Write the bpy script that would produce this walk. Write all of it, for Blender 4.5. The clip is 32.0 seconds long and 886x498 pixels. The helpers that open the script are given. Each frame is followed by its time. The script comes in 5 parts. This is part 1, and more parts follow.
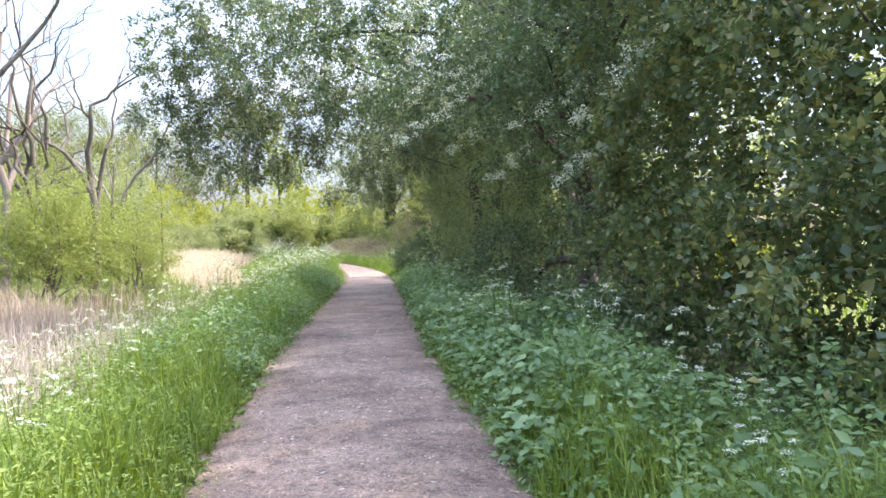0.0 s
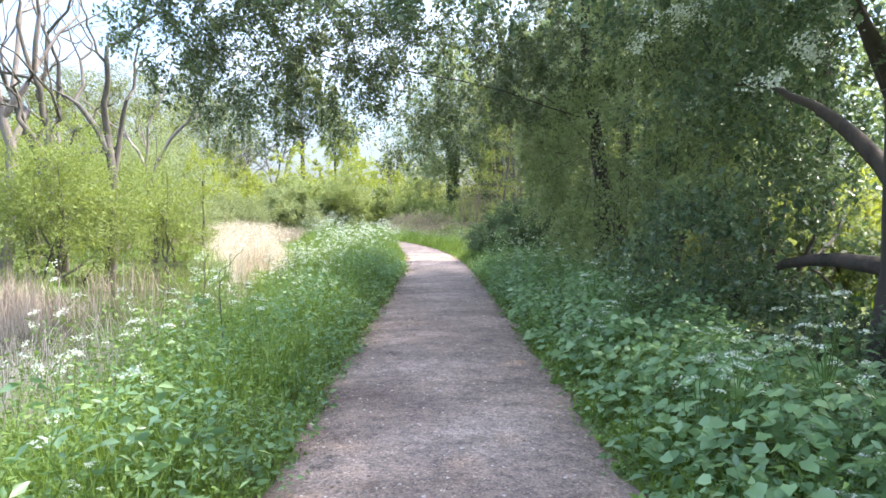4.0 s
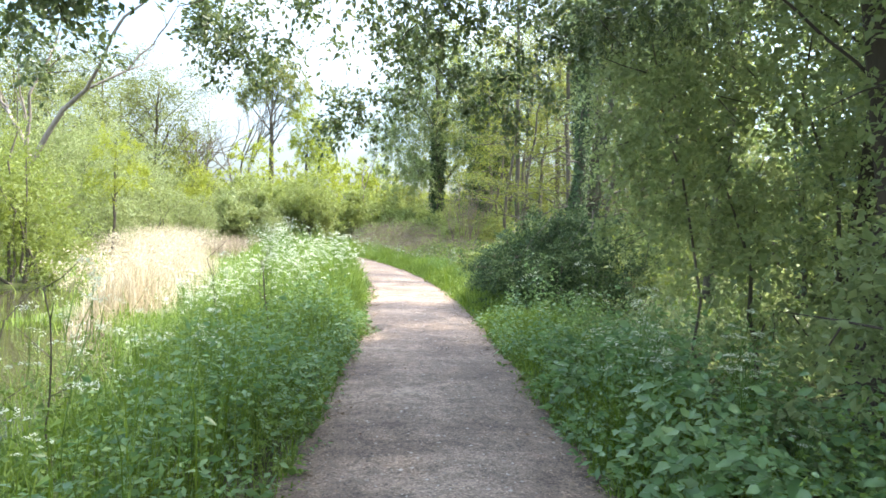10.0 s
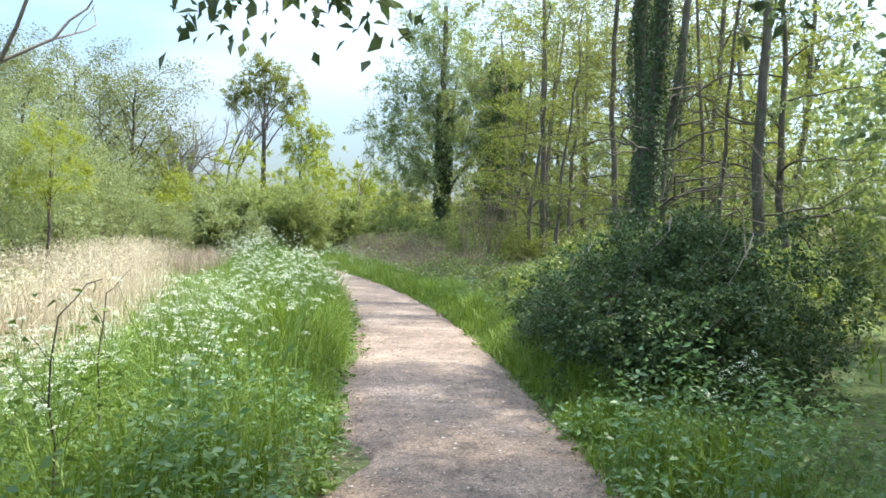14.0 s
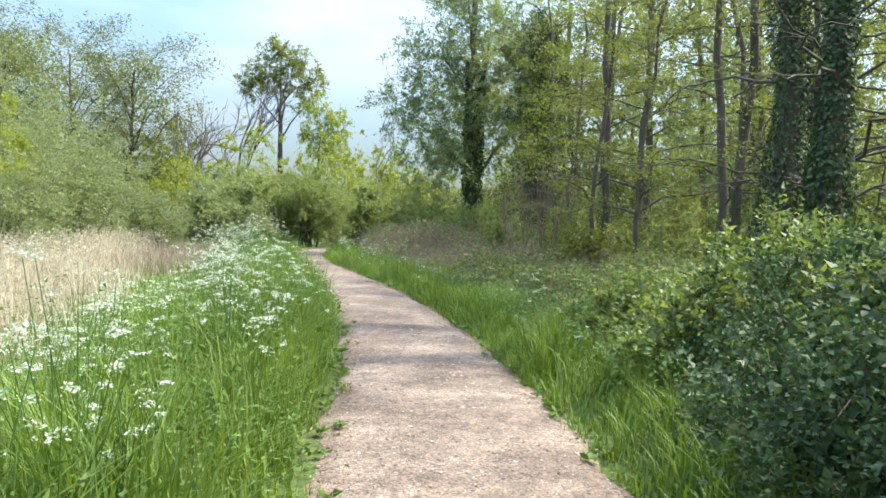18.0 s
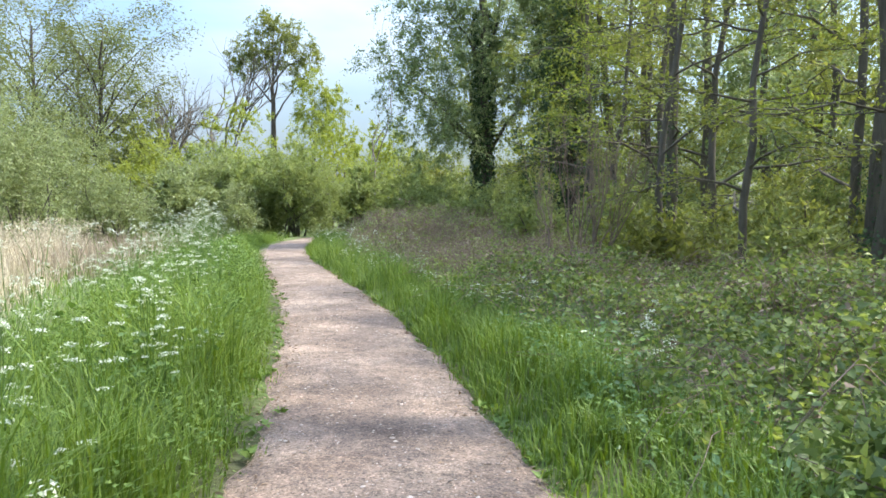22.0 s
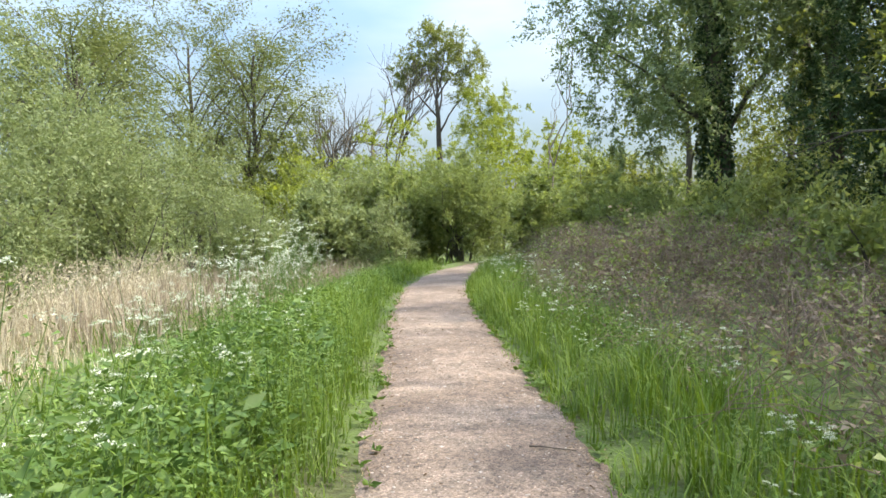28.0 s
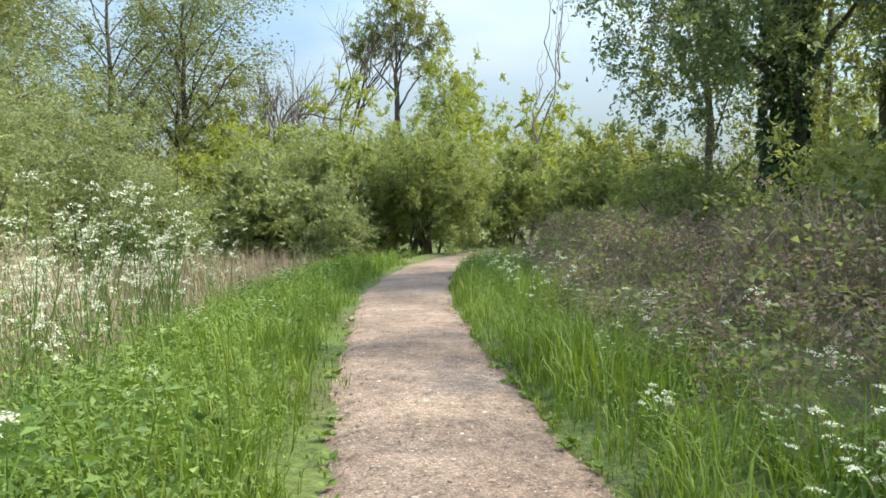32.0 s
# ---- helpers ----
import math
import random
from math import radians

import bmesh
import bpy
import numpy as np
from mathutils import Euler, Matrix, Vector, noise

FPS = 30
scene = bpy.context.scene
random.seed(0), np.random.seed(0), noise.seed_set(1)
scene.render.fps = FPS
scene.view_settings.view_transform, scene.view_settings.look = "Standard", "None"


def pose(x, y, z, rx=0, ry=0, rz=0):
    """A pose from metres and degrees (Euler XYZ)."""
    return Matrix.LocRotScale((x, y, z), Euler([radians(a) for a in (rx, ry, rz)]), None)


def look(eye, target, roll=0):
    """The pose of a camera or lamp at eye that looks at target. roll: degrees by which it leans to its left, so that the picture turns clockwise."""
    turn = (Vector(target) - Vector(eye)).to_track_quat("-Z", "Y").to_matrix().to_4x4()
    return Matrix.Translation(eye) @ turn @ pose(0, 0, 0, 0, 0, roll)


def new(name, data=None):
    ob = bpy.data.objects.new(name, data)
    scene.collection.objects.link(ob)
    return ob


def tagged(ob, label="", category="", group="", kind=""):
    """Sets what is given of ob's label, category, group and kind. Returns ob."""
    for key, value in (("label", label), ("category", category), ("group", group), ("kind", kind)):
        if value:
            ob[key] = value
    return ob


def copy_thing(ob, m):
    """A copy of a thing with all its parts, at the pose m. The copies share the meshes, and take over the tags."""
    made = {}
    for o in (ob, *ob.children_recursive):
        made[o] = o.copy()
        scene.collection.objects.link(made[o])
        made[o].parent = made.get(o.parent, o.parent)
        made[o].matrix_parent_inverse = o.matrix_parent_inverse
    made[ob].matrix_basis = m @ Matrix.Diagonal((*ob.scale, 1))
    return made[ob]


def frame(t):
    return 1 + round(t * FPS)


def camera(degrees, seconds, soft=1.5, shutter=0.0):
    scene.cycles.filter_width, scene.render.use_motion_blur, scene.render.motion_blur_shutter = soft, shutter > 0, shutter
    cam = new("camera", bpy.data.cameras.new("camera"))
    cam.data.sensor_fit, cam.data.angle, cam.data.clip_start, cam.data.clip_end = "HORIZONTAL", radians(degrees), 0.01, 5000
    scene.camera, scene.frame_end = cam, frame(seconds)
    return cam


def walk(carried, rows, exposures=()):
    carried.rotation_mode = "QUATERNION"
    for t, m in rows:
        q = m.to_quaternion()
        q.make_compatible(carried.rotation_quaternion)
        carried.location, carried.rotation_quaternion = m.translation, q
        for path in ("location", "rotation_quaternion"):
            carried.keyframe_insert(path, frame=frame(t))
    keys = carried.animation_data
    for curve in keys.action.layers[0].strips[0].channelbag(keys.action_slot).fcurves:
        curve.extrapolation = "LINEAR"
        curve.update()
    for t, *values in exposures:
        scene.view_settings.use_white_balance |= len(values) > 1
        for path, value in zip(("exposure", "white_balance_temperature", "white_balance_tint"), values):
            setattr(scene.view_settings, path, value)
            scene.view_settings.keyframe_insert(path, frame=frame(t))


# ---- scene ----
# ---- the camera and its walk ----
cam = camera(65.0, 32.0, soft=1.6)
PATH = [
    (0, (-0.017, 0.002, 1.511), (1.478, 9.888, 1.319), -1.31),
    (0.5, (-0.087, 0.655, 1.498), (0.669, 10.624, 1.306), -1.05),
    (1, (-0.108, 1.305, 1.520), (0.548, 11.281, 1.296), -1.13),
    (1.5, (-0.154, 1.945, 1.526), (0.666, 11.909, 1.305), -1.20),
    (2, (-0.127, 2.597, 1.518), (0.934, 12.535, 1.183), -0.91),
    (2.5, (-0.117, 3.250, 1.511), (0.941, 13.181, 1.012), -0.92),
    (3, (-0.057, 3.837, 1.518), (0.824, 13.786, 1.021), -0.61),
    (3.5, (-0.086, 4.505, 1.500), (0.569, 14.471, 0.998), -0.27),
    (5.5, (-0.495, 7.189, 1.506), (0.538, 17.118, 0.910), 0.39),
    (6, (-0.478, 7.848, 1.512), (0.496, 17.782, 0.915), 0.35),
    (6.5, (-0.436, 8.508, 1.537), (0.432, 18.455, 0.988), 0.16),
    (7, (-0.396, 9.175, 1.525), (0.556, 19.116, 1.001), 0.26),
    (7.5, (-0.325, 9.851, 1.545), (0.872, 19.768, 1.083), 0.59),
    (8, (-0.228, 10.527, 1.553), (1.145, 20.425, 1.159), 0.89),
    (8.5, (-0.112, 11.196, 1.569), (1.298, 21.089, 1.176), 1.31),
    (9, (-0.037, 11.864, 1.576), (1.305, 21.764, 1.136), 1.63),
    (9.5, (0.089, 12.559, 1.590), (1.317, 22.475, 1.176), 1.75),
    (10, (0.149, 13.276, 1.550), (1.204, 23.213, 1.190), 1.88),
    (10.5, (0.205, 13.980, 1.532), (1.158, 23.928, 1.183), 2.22),
    (11, (0.204, 14.656, 1.524), (1.080, 24.612, 1.187), 2.04),
    (11.5, (0.231, 15.285, 1.539), (0.957, 25.253, 1.228), 1.82),
    (12, (0.174, 15.911, 1.520), (0.781, 25.890, 1.283), 1.62),
    (12.5, (0.178, 16.574, 1.533), (0.910, 26.545, 1.323), 1.76),
    (13, (0.161, 17.233, 1.530), (1.089, 27.187, 1.306), 1.76),
    (13.5, (0.231, 17.891, 1.542), (1.237, 27.838, 1.327), 1.83),
    (15.5, (0.446, 20.499, 1.557), (1.665, 30.420, 1.257), 1.86),
    (16, (0.498, 21.144, 1.546), (1.647, 31.072, 1.198), 1.88),
    (16.5, (0.574, 21.784, 1.537), (1.527, 31.732, 1.170), 1.88),
    (17, (0.574, 22.479, 1.505), (1.333, 32.445, 1.187), 1.69),
    (17.5, (0.601, 23.194, 1.475), (1.318, 33.165, 1.196), 1.83),
    (18, (0.603, 23.910, 1.426), (1.326, 33.879, 1.097), 1.58),
    (18.5, (0.651, 24.584, 1.394), (1.442, 34.546, 1.031), 1.71),
    (19, (0.629, 25.287, 1.391), (1.707, 35.223, 1.082), 1.39),
    (19.5, (0.680, 25.935, 1.391), (2.377, 35.788, 1.222), 0.96),
    (20, (0.718, 26.549, 1.398), (3.312, 36.207, 1.325), 0.24),
    (20.5, (0.803, 27.140, 1.437), (5.044, 36.196, 1.442), 0.89),
    (21, (0.812, 27.754, 1.474), (4.302, 37.119, 1.132), 0.87),
    (21.5, (0.827, 28.334, 1.482), (2.833, 38.119, 0.996), 0.64),
    (22, (0.883, 28.856, 1.483), (1.547, 38.818, 0.908), 0.76),
    (22.5, (0.901, 29.482, 1.489), (0.752, 39.466, 0.940), 0.60),
    (23, (0.872, 30.128, 1.503), (0.186, 40.091, 0.985), -0.08),
    (23.5, (0.841, 30.726, 1.482), (-0.155, 40.662, 0.952), -0.63),
    (24, (0.840, 31.330, 1.495), (-0.214, 41.261, 0.978), -0.93),
    (24.5, (0.816, 31.998, 1.492), (-0.247, 41.927, 0.958), -0.73),
    (25, (0.807, 32.650, 1.496), (-0.368, 42.563, 0.892), -0.16),
    (25.5, (0.742, 33.272, 1.493), (-0.806, 43.131, 0.856), 0.61),
    (27.5, (0.375, 35.514, 1.490), (-1.314, 45.363, 1.109), -0.72),
    (28, (0.264, 36.132, 1.504), (-1.520, 45.966, 1.164), -1.60),
    (28.5, (0.103, 36.770, 1.469), (-1.599, 46.615, 1.052), -2.10),
    (29, (-0.069, 37.461, 1.467), (-1.630, 47.324, 0.934), -2.09),
    (29.5, (-0.310, 38.108, 1.468), (-1.988, 47.950, 0.901), -1.85),
    (30, (-0.472, 38.736, 1.457), (-2.314, 48.551, 0.921), -1.72),
    (30.5, (-0.663, 39.363, 1.433), (-2.374, 49.203, 0.951), -1.41),
    (31, (-0.780, 39.961, 1.461), (-2.176, 49.851, 0.981), -1.01),
    (31.5, (-0.945, 40.574, 1.467), (-2.127, 50.490, 0.948), -0.63),
    (32, (-1.037, 41.271, 1.432), (-2.155, 51.193, 0.880), -0.35),
]
walk(cam, [(t, look(eye, target, roll)) for t, eye, target, roll in PATH],
     exposures=[(0, 1.83, 7050, 20), (0.8, 1.68, 6350, 17), (3, 1.85, 6450, 15), (6, 1.93, 6850, 11), (9, 1.98, 7050, 8), (11, 1.88, 6900, 7), (13, 1.55, 6800, 5), (16, 1.18, 6950, 2), (20, 1.23, 6700, 6), (22, 1.22, 6650, 7), (24, 1.09, 6900, 6), (29, 1.05, 7250, 5), (32, 0.95, 7400, 3)])

# ---- world and sun ----
SUN_AZ, SUN_EL = radians(82), radians(56)   # azimuth clockwise from +y
world = bpy.data.worlds.new("sky")
scene.world = world
world.use_nodes = True
wn, wl = world.node_tree.nodes, world.node_tree.links
wn.clear()
sky = wn.new("ShaderNodeTexSky")
sky.sky_type, sky.sun_disc = "NISHITA", False
sky.sun_elevation, sky.sun_rotation = SUN_EL, SUN_AZ
sky.air_density, sky.dust_density, sky.ozone_density = 1.0, 2.0, 3.0
wc = wn.new("ShaderNodeTexCoord")
wmap = wn.new("ShaderNodeMapping")
wmap.inputs["Scale"].default_value = (1.3, 1.3, 4.2)
wnoise = wn.new("ShaderNodeTexNoise")
wnoise.inputs["Scale"].default_value, wnoise.inputs["Detail"].default_value = 1.7, 6
wramp = wn.new("ShaderNodeValToRGB")
wramp.color_ramp.elements[0].position, wramp.color_ramp.elements[1].position = 0.4, 0.74
wmix = wn.new("ShaderNodeMix")
wmix.data_type = "RGBA"
wmix.inputs["B"].default_value = (3.4, 4.0, 5.0, 1)
wbg = wn.new("ShaderNodeBackground")
wbg.inputs["Strength"].default_value = 0.15
wout = wn.new("ShaderNodeOutputWorld")
wl.new(wc.outputs["Generated"], wmap.inputs["Vector"])
wl.new(wmap.outputs["Vector"], wnoise.inputs["Vector"])
wl.new(wnoise.outputs["Fac"], wramp.inputs["Fac"])
wl.new(wramp.outputs["Color"], wmix.inputs["Factor"])
wl.new(sky.outputs["Color"], wmix.inputs["A"])
# thin cloud, brighter overhead than near the horizon
wsep = wn.new("ShaderNodeSeparateXYZ")
wrise = wn.new("ShaderNodeMapRange")
wrise.inputs["From Min"].default_value, wrise.inputs["From Max"].default_value = 0.05, 0.9
wrise.inputs["To Min"].default_value, wrise.inputs["To Max"].default_value = 0.41, 2.8
wscale = wn.new("ShaderNodeVectorMath")
wscale.operation = "SCALE"
wl.new(wc.outputs["Generated"], wsep.inputs["Vector"])
wl.new(wsep.outputs["Z"], wrise.inputs["Value"])
wl.new(wmix.outputs["Result"], wscale.inputs[0])
wl.new(wrise.outputs["Result"], wscale.inputs["Scale"])
wl.new(wscale.outputs["Vector"], wbg.inputs["Color"])
wl.new(wbg.outputs["Background"], wout.inputs["Surface"])

sun_data = bpy.data.lights.new("sun", "SUN")
sun_data.energy, sun_data.angle, sun_data.color = 3.5, radians(1.5), (1.0, 0.95, 0.87)
sun = new("sun", sun_data)
sun_dir = Vector((math.sin(SUN_AZ) * math.cos(SUN_EL), math.cos(SUN_AZ) * math.cos(SUN_EL), math.sin(SUN_EL)))
sun.matrix_world = look(sun_dir * 80, (0, 0, 0))


# ---- materials ----
def nodes_of(name):
    m = bpy.data.materials.new(name)
    m.use_nodes = True
    n, l = m.node_tree.nodes, m.node_tree.links
    return m, n, l, n["Principled BSDF"]


def ramp(n, stops):
    r = n.new("ShaderNodeValToRGB")
    e = r.color_ramp.elements
    e[0].position, e[0].color = stops[0][0], (*stops[0][1], 1)
    e[1].position, e[1].color = stops[-1][0], (*stops[-1][1], 1)
    for p, c in stops[1:-1]:
        x = e.new(p)
        x.color = (*c, 1)
    return r


def leaf_material(name, dark, mid, light, rough=0.5, through_light=0.35, spread=0.35, gloss=0.5):
    """Leaves: each one its own shade, light showing through, broad drifts of colour over the plant."""
    m, n, l, b = nodes_of(name)
    g = n.new("ShaderNodeNewGeometry")
    tc = n.new("ShaderNodeTexCoord")
    noi = n.new("ShaderNodeTexNoise")
    noi.inputs["Scale"].default_value, noi.inputs["Detail"].default_value = 0.9, 3
    mixf = n.new("ShaderNodeMath")
    mixf.operation = "MULTIPLY_ADD"
    mixf.inputs[1].default_value = 1 - spread
    sc = n.new("ShaderNodeMath")
    sc.operation = "MULTIPLY"
    sc.inputs[1].default_value = spread
    l.new(tc.outputs["Object"], noi.inputs["Vector"])
    l.new(noi.outputs["Fac"], sc.inputs[0])
    l.new(g.outputs["Random Per Island"], mixf.inputs[0])
    l.new(sc.outputs[0], mixf.inputs[2])
    r = ramp(n, [(0.05, dark), (0.5, mid), (0.95, light)])
    l.new(mixf.outputs[0], r.inputs["Fac"])
    l.new(r.outputs["Color"], b.inputs["Base Color"])
    b.inputs["Roughness"].default_value = rough
    b.inputs["Specular IOR Level"].default_value = gloss
    tr = n.new("ShaderNodeBsdfTranslucent")
    hs = n.new("ShaderNodeHueSaturation")
    hs.inputs["Saturation"].default_value, hs.inputs["Value"].default_value, hs.inputs["Hue"].default_value = 1.15, 1.5, 0.485
    l.new(r.outputs["Color"], hs.inputs["Color"])
    l.new(hs.outputs["Color"], tr.inputs["Color"])
    mx = n.new("ShaderNodeMixShader")
    mx.inputs["Fac"].default_value = through_light
    l.new(b.outputs["BSDF"], mx.inputs[1])
    l.new(tr.outputs["BSDF"], mx.inputs[2])
    l.new(mx.outputs["Shader"], n["Material Output"].inputs["Surface"])
    return m


def bark_material(name, dark, light, scale=9.0, bump=0.6):
    m, n, l, b = nodes_of(name)
    tc = n.new("ShaderNodeTexCoord")
    mp = n.new("ShaderNodeMapping")
    mp.inputs["Scale"].default_value = (1, 1, 0.22)
    a = n.new("ShaderNodeTexNoise")
    a.inputs["Scale"].default_value, a.inputs["Detail"].default_value, a.inputs["Roughness"].default_value = scale, 8, 0.7
    c = n.new("ShaderNodeTexNoise")
    c.inputs["Scale"].default_value = 1.3
    mul = n.new("ShaderNodeMath")
    mul.operation = "MULTIPLY_ADD"
    mul.inputs[1].default_value = 0.4
    r = ramp(n, [(0.42, dark), (0.78, light)])
    bp = n.new("ShaderNodeBump")
    bp.inputs["Strength"].default_value, bp.inputs["Distance"].default_value = bump, 0.03
    l.new(tc.outputs["Object"], mp.inputs["Vector"])
    l.new(mp.outputs["Vector"], a.inputs["Vector"])
    l.new(tc.outputs["Object"], c.inputs["Vector"])
    l.new(c.outputs["Fac"], mul.inputs[0])
    l.new(a.outputs["Fac"], mul.inputs[2])
    l.new(mul.outputs[0], r.inputs["Fac"])
    l.new(r.outputs["Color"], b.inputs["Base Color"])
    l.new(a.outputs["Fac"], bp.inputs["Height"])
    l.new(bp.outputs["Normal"], b.inputs["Normal"])
    b.inputs["Roughness"].default_value = 0.9
    return m


def gravel_material():
    m, n, l, b = nodes_of("gravel")
    tc = n.new("ShaderNodeTexCoord")
    big = n.new("ShaderNodeTexNoise")
    big.inputs["Scale"].default_value, big.inputs["Detail"].default_value = 0.8, 5
    mid = n.new("ShaderNodeTexNoise")
    mid.inputs["Scale"].default_value, mid.inputs["Detail"].default_value, mid.inputs["Roughness"].default_value = 6, 9, 0.8
    vor = n.new("ShaderNodeTexVoronoi")
    vor.inputs["Scale"].default_value = 38
    r1 = ramp(n, [(0.3, (0.112, 0.082, 0.066)), (0.5, (0.175, 0.133, 0.108)), (0.72, (0.255, 0.203, 0.168))])
    r2 = ramp(n, [(0.3, (0.4, 0.38, 0.36)), (0.5, (0.95, 0.94, 0.92)), (0.7, (1.4, 1.36, 1.32))])
    mx = n.new("ShaderNodeMix")
    mx.data_type, mx.blend_type = "RGBA", "MULTIPLY"
    mx.inputs["Factor"].default_value = 0.95
    sep = n.new("ShaderNodeHueSaturation")
    sep.inputs["Saturation"].default_value = 0.0
    r3 = ramp(n, [(0.1, (0.66, 0.65, 0.64)), (0.55, (0.98, 0.98, 0.97)), (0.85, (1.3, 1.28, 1.25))])
    mx2 = n.new("ShaderNodeMix")
    mx2.data_type, mx2.blend_type = "RGBA", "MULTIPLY"
    mx2.inputs["Factor"].default_value = 0.9
    # dusty streaks across the way, and fine bright and dark grit
    mp = n.new("ShaderNodeMapping")
    mp.inputs["Scale"].default_value = (0.7, 1.7, 1)
    streak = n.new("ShaderNodeTexNoise")
    streak.inputs["Scale"].default_value, streak.inputs["Detail"].default_value, streak.inputs["Roughness"].default_value = 1.3, 5, 0.6
    streak.inputs["Distortion"].default_value = 0.6
    r4 = ramp(n, [(0.34, (0.72, 0.69, 0.67)), (0.5, (1, 1, 1)), (0.68, (1.32, 1.3, 1.27))])
    mx3 = n.new("ShaderNodeMix")
    mx3.data_type, mx3.blend_type = "RGBA", "MULTIPLY"
    mx3.inputs["Factor"].default_value = 0.7
    grit = n.new("ShaderNodeTexVoronoi")
    grit.inputs["Scale"].default_value = 95
    bw = n.new("ShaderNodeRGBToBW")
    r5 = ramp(n, [(0.12, (0.5, 0.48, 0.46)), (0.5, (0.98, 0.98, 0.98)), (0.82, (1.25, 1.24, 1.22)), (0.93, (2.0, 1.95, 1.9))])
    mx4 = n.new("ShaderNodeMix")
    mx4.data_type, mx4.blend_type = "RGBA", "MULTIPLY"
    mx4.inputs["Factor"].default_value = 0.9
    l.new(tc.outputs["Object"], mp.inputs["Vector"])
    l.new(mp.outputs["Vector"], streak.inputs["Vector"])
    l.new(streak.outputs["Fac"], r4.inputs["Fac"])
    l.new(tc.outputs["Object"], grit.inputs["Vector"])
    l.new(grit.outputs["Color"], bw.inputs["Color"])
    l.new(bw.outputs["Val"], r5.inputs["Fac"])
    bp = n.new("ShaderNodeBump")
    bp.inputs["Strength"].default_value, bp.inputs["Distance"].default_value = 0.9, 0.015
    add = n.new("ShaderNodeMath")
    add.operation = "MULTIPLY_ADD"
    add.inputs[1].default_value = -0.6
    for t in (big, mid, vor):
        l.new(tc.outputs["Object"], t.inputs["Vector"])
    l.new(big.outputs["Fac"], r1.inputs["Fac"])
    l.new(mid.outputs["Fac"], r2.inputs["Fac"])
    l.new(r1.outputs["Color"], mx.inputs["A"])
    l.new(r2.outputs["Color"], mx.inputs["B"])
    l.new(vor.outputs["Color"], sep.inputs["Color"])
    l.new(sep.outputs["Color"], r3.inputs["Fac"])
    l.new(mx.outputs["Result"], mx2.inputs["A"])
    l.new(r3.outputs["Color"], mx2.inputs["B"])
    l.new(mx2.outputs["Result"], mx3.inputs["A"])
    l.new(r4.outputs["Color"], mx3.inputs["B"])
    l.new(mx3.outputs["Result"], mx4.inputs["A"])
    l.new(r5.outputs["Color"], mx4.inputs["B"])
    l.new(mx4.outputs["Result"], b.inputs["Base Color"])
    l.new(vor.outputs["Distance"], add.inputs[0])
    l.new(mid.outputs["Fac"], add.inputs[2])
    l.new(add.outputs[0], bp.inputs["Height"])
    l.new(bp.outputs["Normal"], b.inputs["Normal"])
    b.inputs["Roughness"].default_value = 0.93
    return m


def ground_material():
    m, n, l, b = nodes_of("ground_soil_and_turf")
    tc = n.new("ShaderNodeTexCoord")
    a = n.new("ShaderNodeTexNoise")
    a.inputs["Scale"].default_value, a.inputs["Detail"].default_value = 0.5, 6
    c = n.new("ShaderNodeTexNoise")
    c.inputs["Scale"].default_value, c.inputs["Detail"].default_value = 14, 8
    r1 = ramp(n, [(0.28, (0.08, 0.075, 0.038)), (0.55, (0.085, 0.13, 0.03)), (0.75, (0.13, 0.16, 0.05))])
    r2 = ramp(n, [(0.3, (0.5, 0.45, 0.4)), (0.7, (1.2, 1.2, 1.1))])
    mx = n.new("ShaderNodeMix")
    mx.data_type, mx.blend_type = "RGBA", "MULTIPLY"
    mx.inputs["Factor"].default_value = 1.0
    bp = n.new("ShaderNodeBump")
    bp.inputs["Strength"].default_value, bp.inputs["Distance"].default_value = 0.8, 0.06
    l.new(tc.outputs["Object"], a.inputs["Vector"])
    l.new(tc.outputs["Object"], c.inputs["Vector"])
    l.new(a.outputs["Fac"], r1.inputs["Fac"])
    l.new(c.outputs["Fac"], r2.inputs["Fac"])
    l.new(r1.outputs["Color"], mx.inputs["A"])
    l.new(r2.outputs["Color"], mx.inputs["B"])
    l.new(mx.outputs["Result"], b.inputs["Base Color"])
    l.new(c.outputs["Fac"], bp.inputs["Height"])
    l.new(bp.outputs["Normal"], b.inputs["Normal"])
    b.inputs["Roughness"].default_value = 0.95
    return m


def water_material():
    m, n, l, b = nodes_of("marsh_water")
    b.inputs["Base Color"].default_value = (0.05, 0.05, 0.028, 1)
    b.inputs["Roughness"].default_value = 0.06
    tc = n.new("ShaderNodeTexCoord")
    a = n.new("ShaderNodeTexNoise")
    a.inputs["Scale"].default_value = 5
    bp = n.new("ShaderNodeBump")
    bp.inputs["Strength"].default_value, bp.inputs["Distance"].default_value = 0.08, 0.02
    l.new(tc.outputs["Object"], a.inputs["Vector"])
    l.new(a.outputs["Fac"], bp.inputs["Height"])
    l.new(bp.outputs["Normal"], b.inputs["Normal"])
    return m


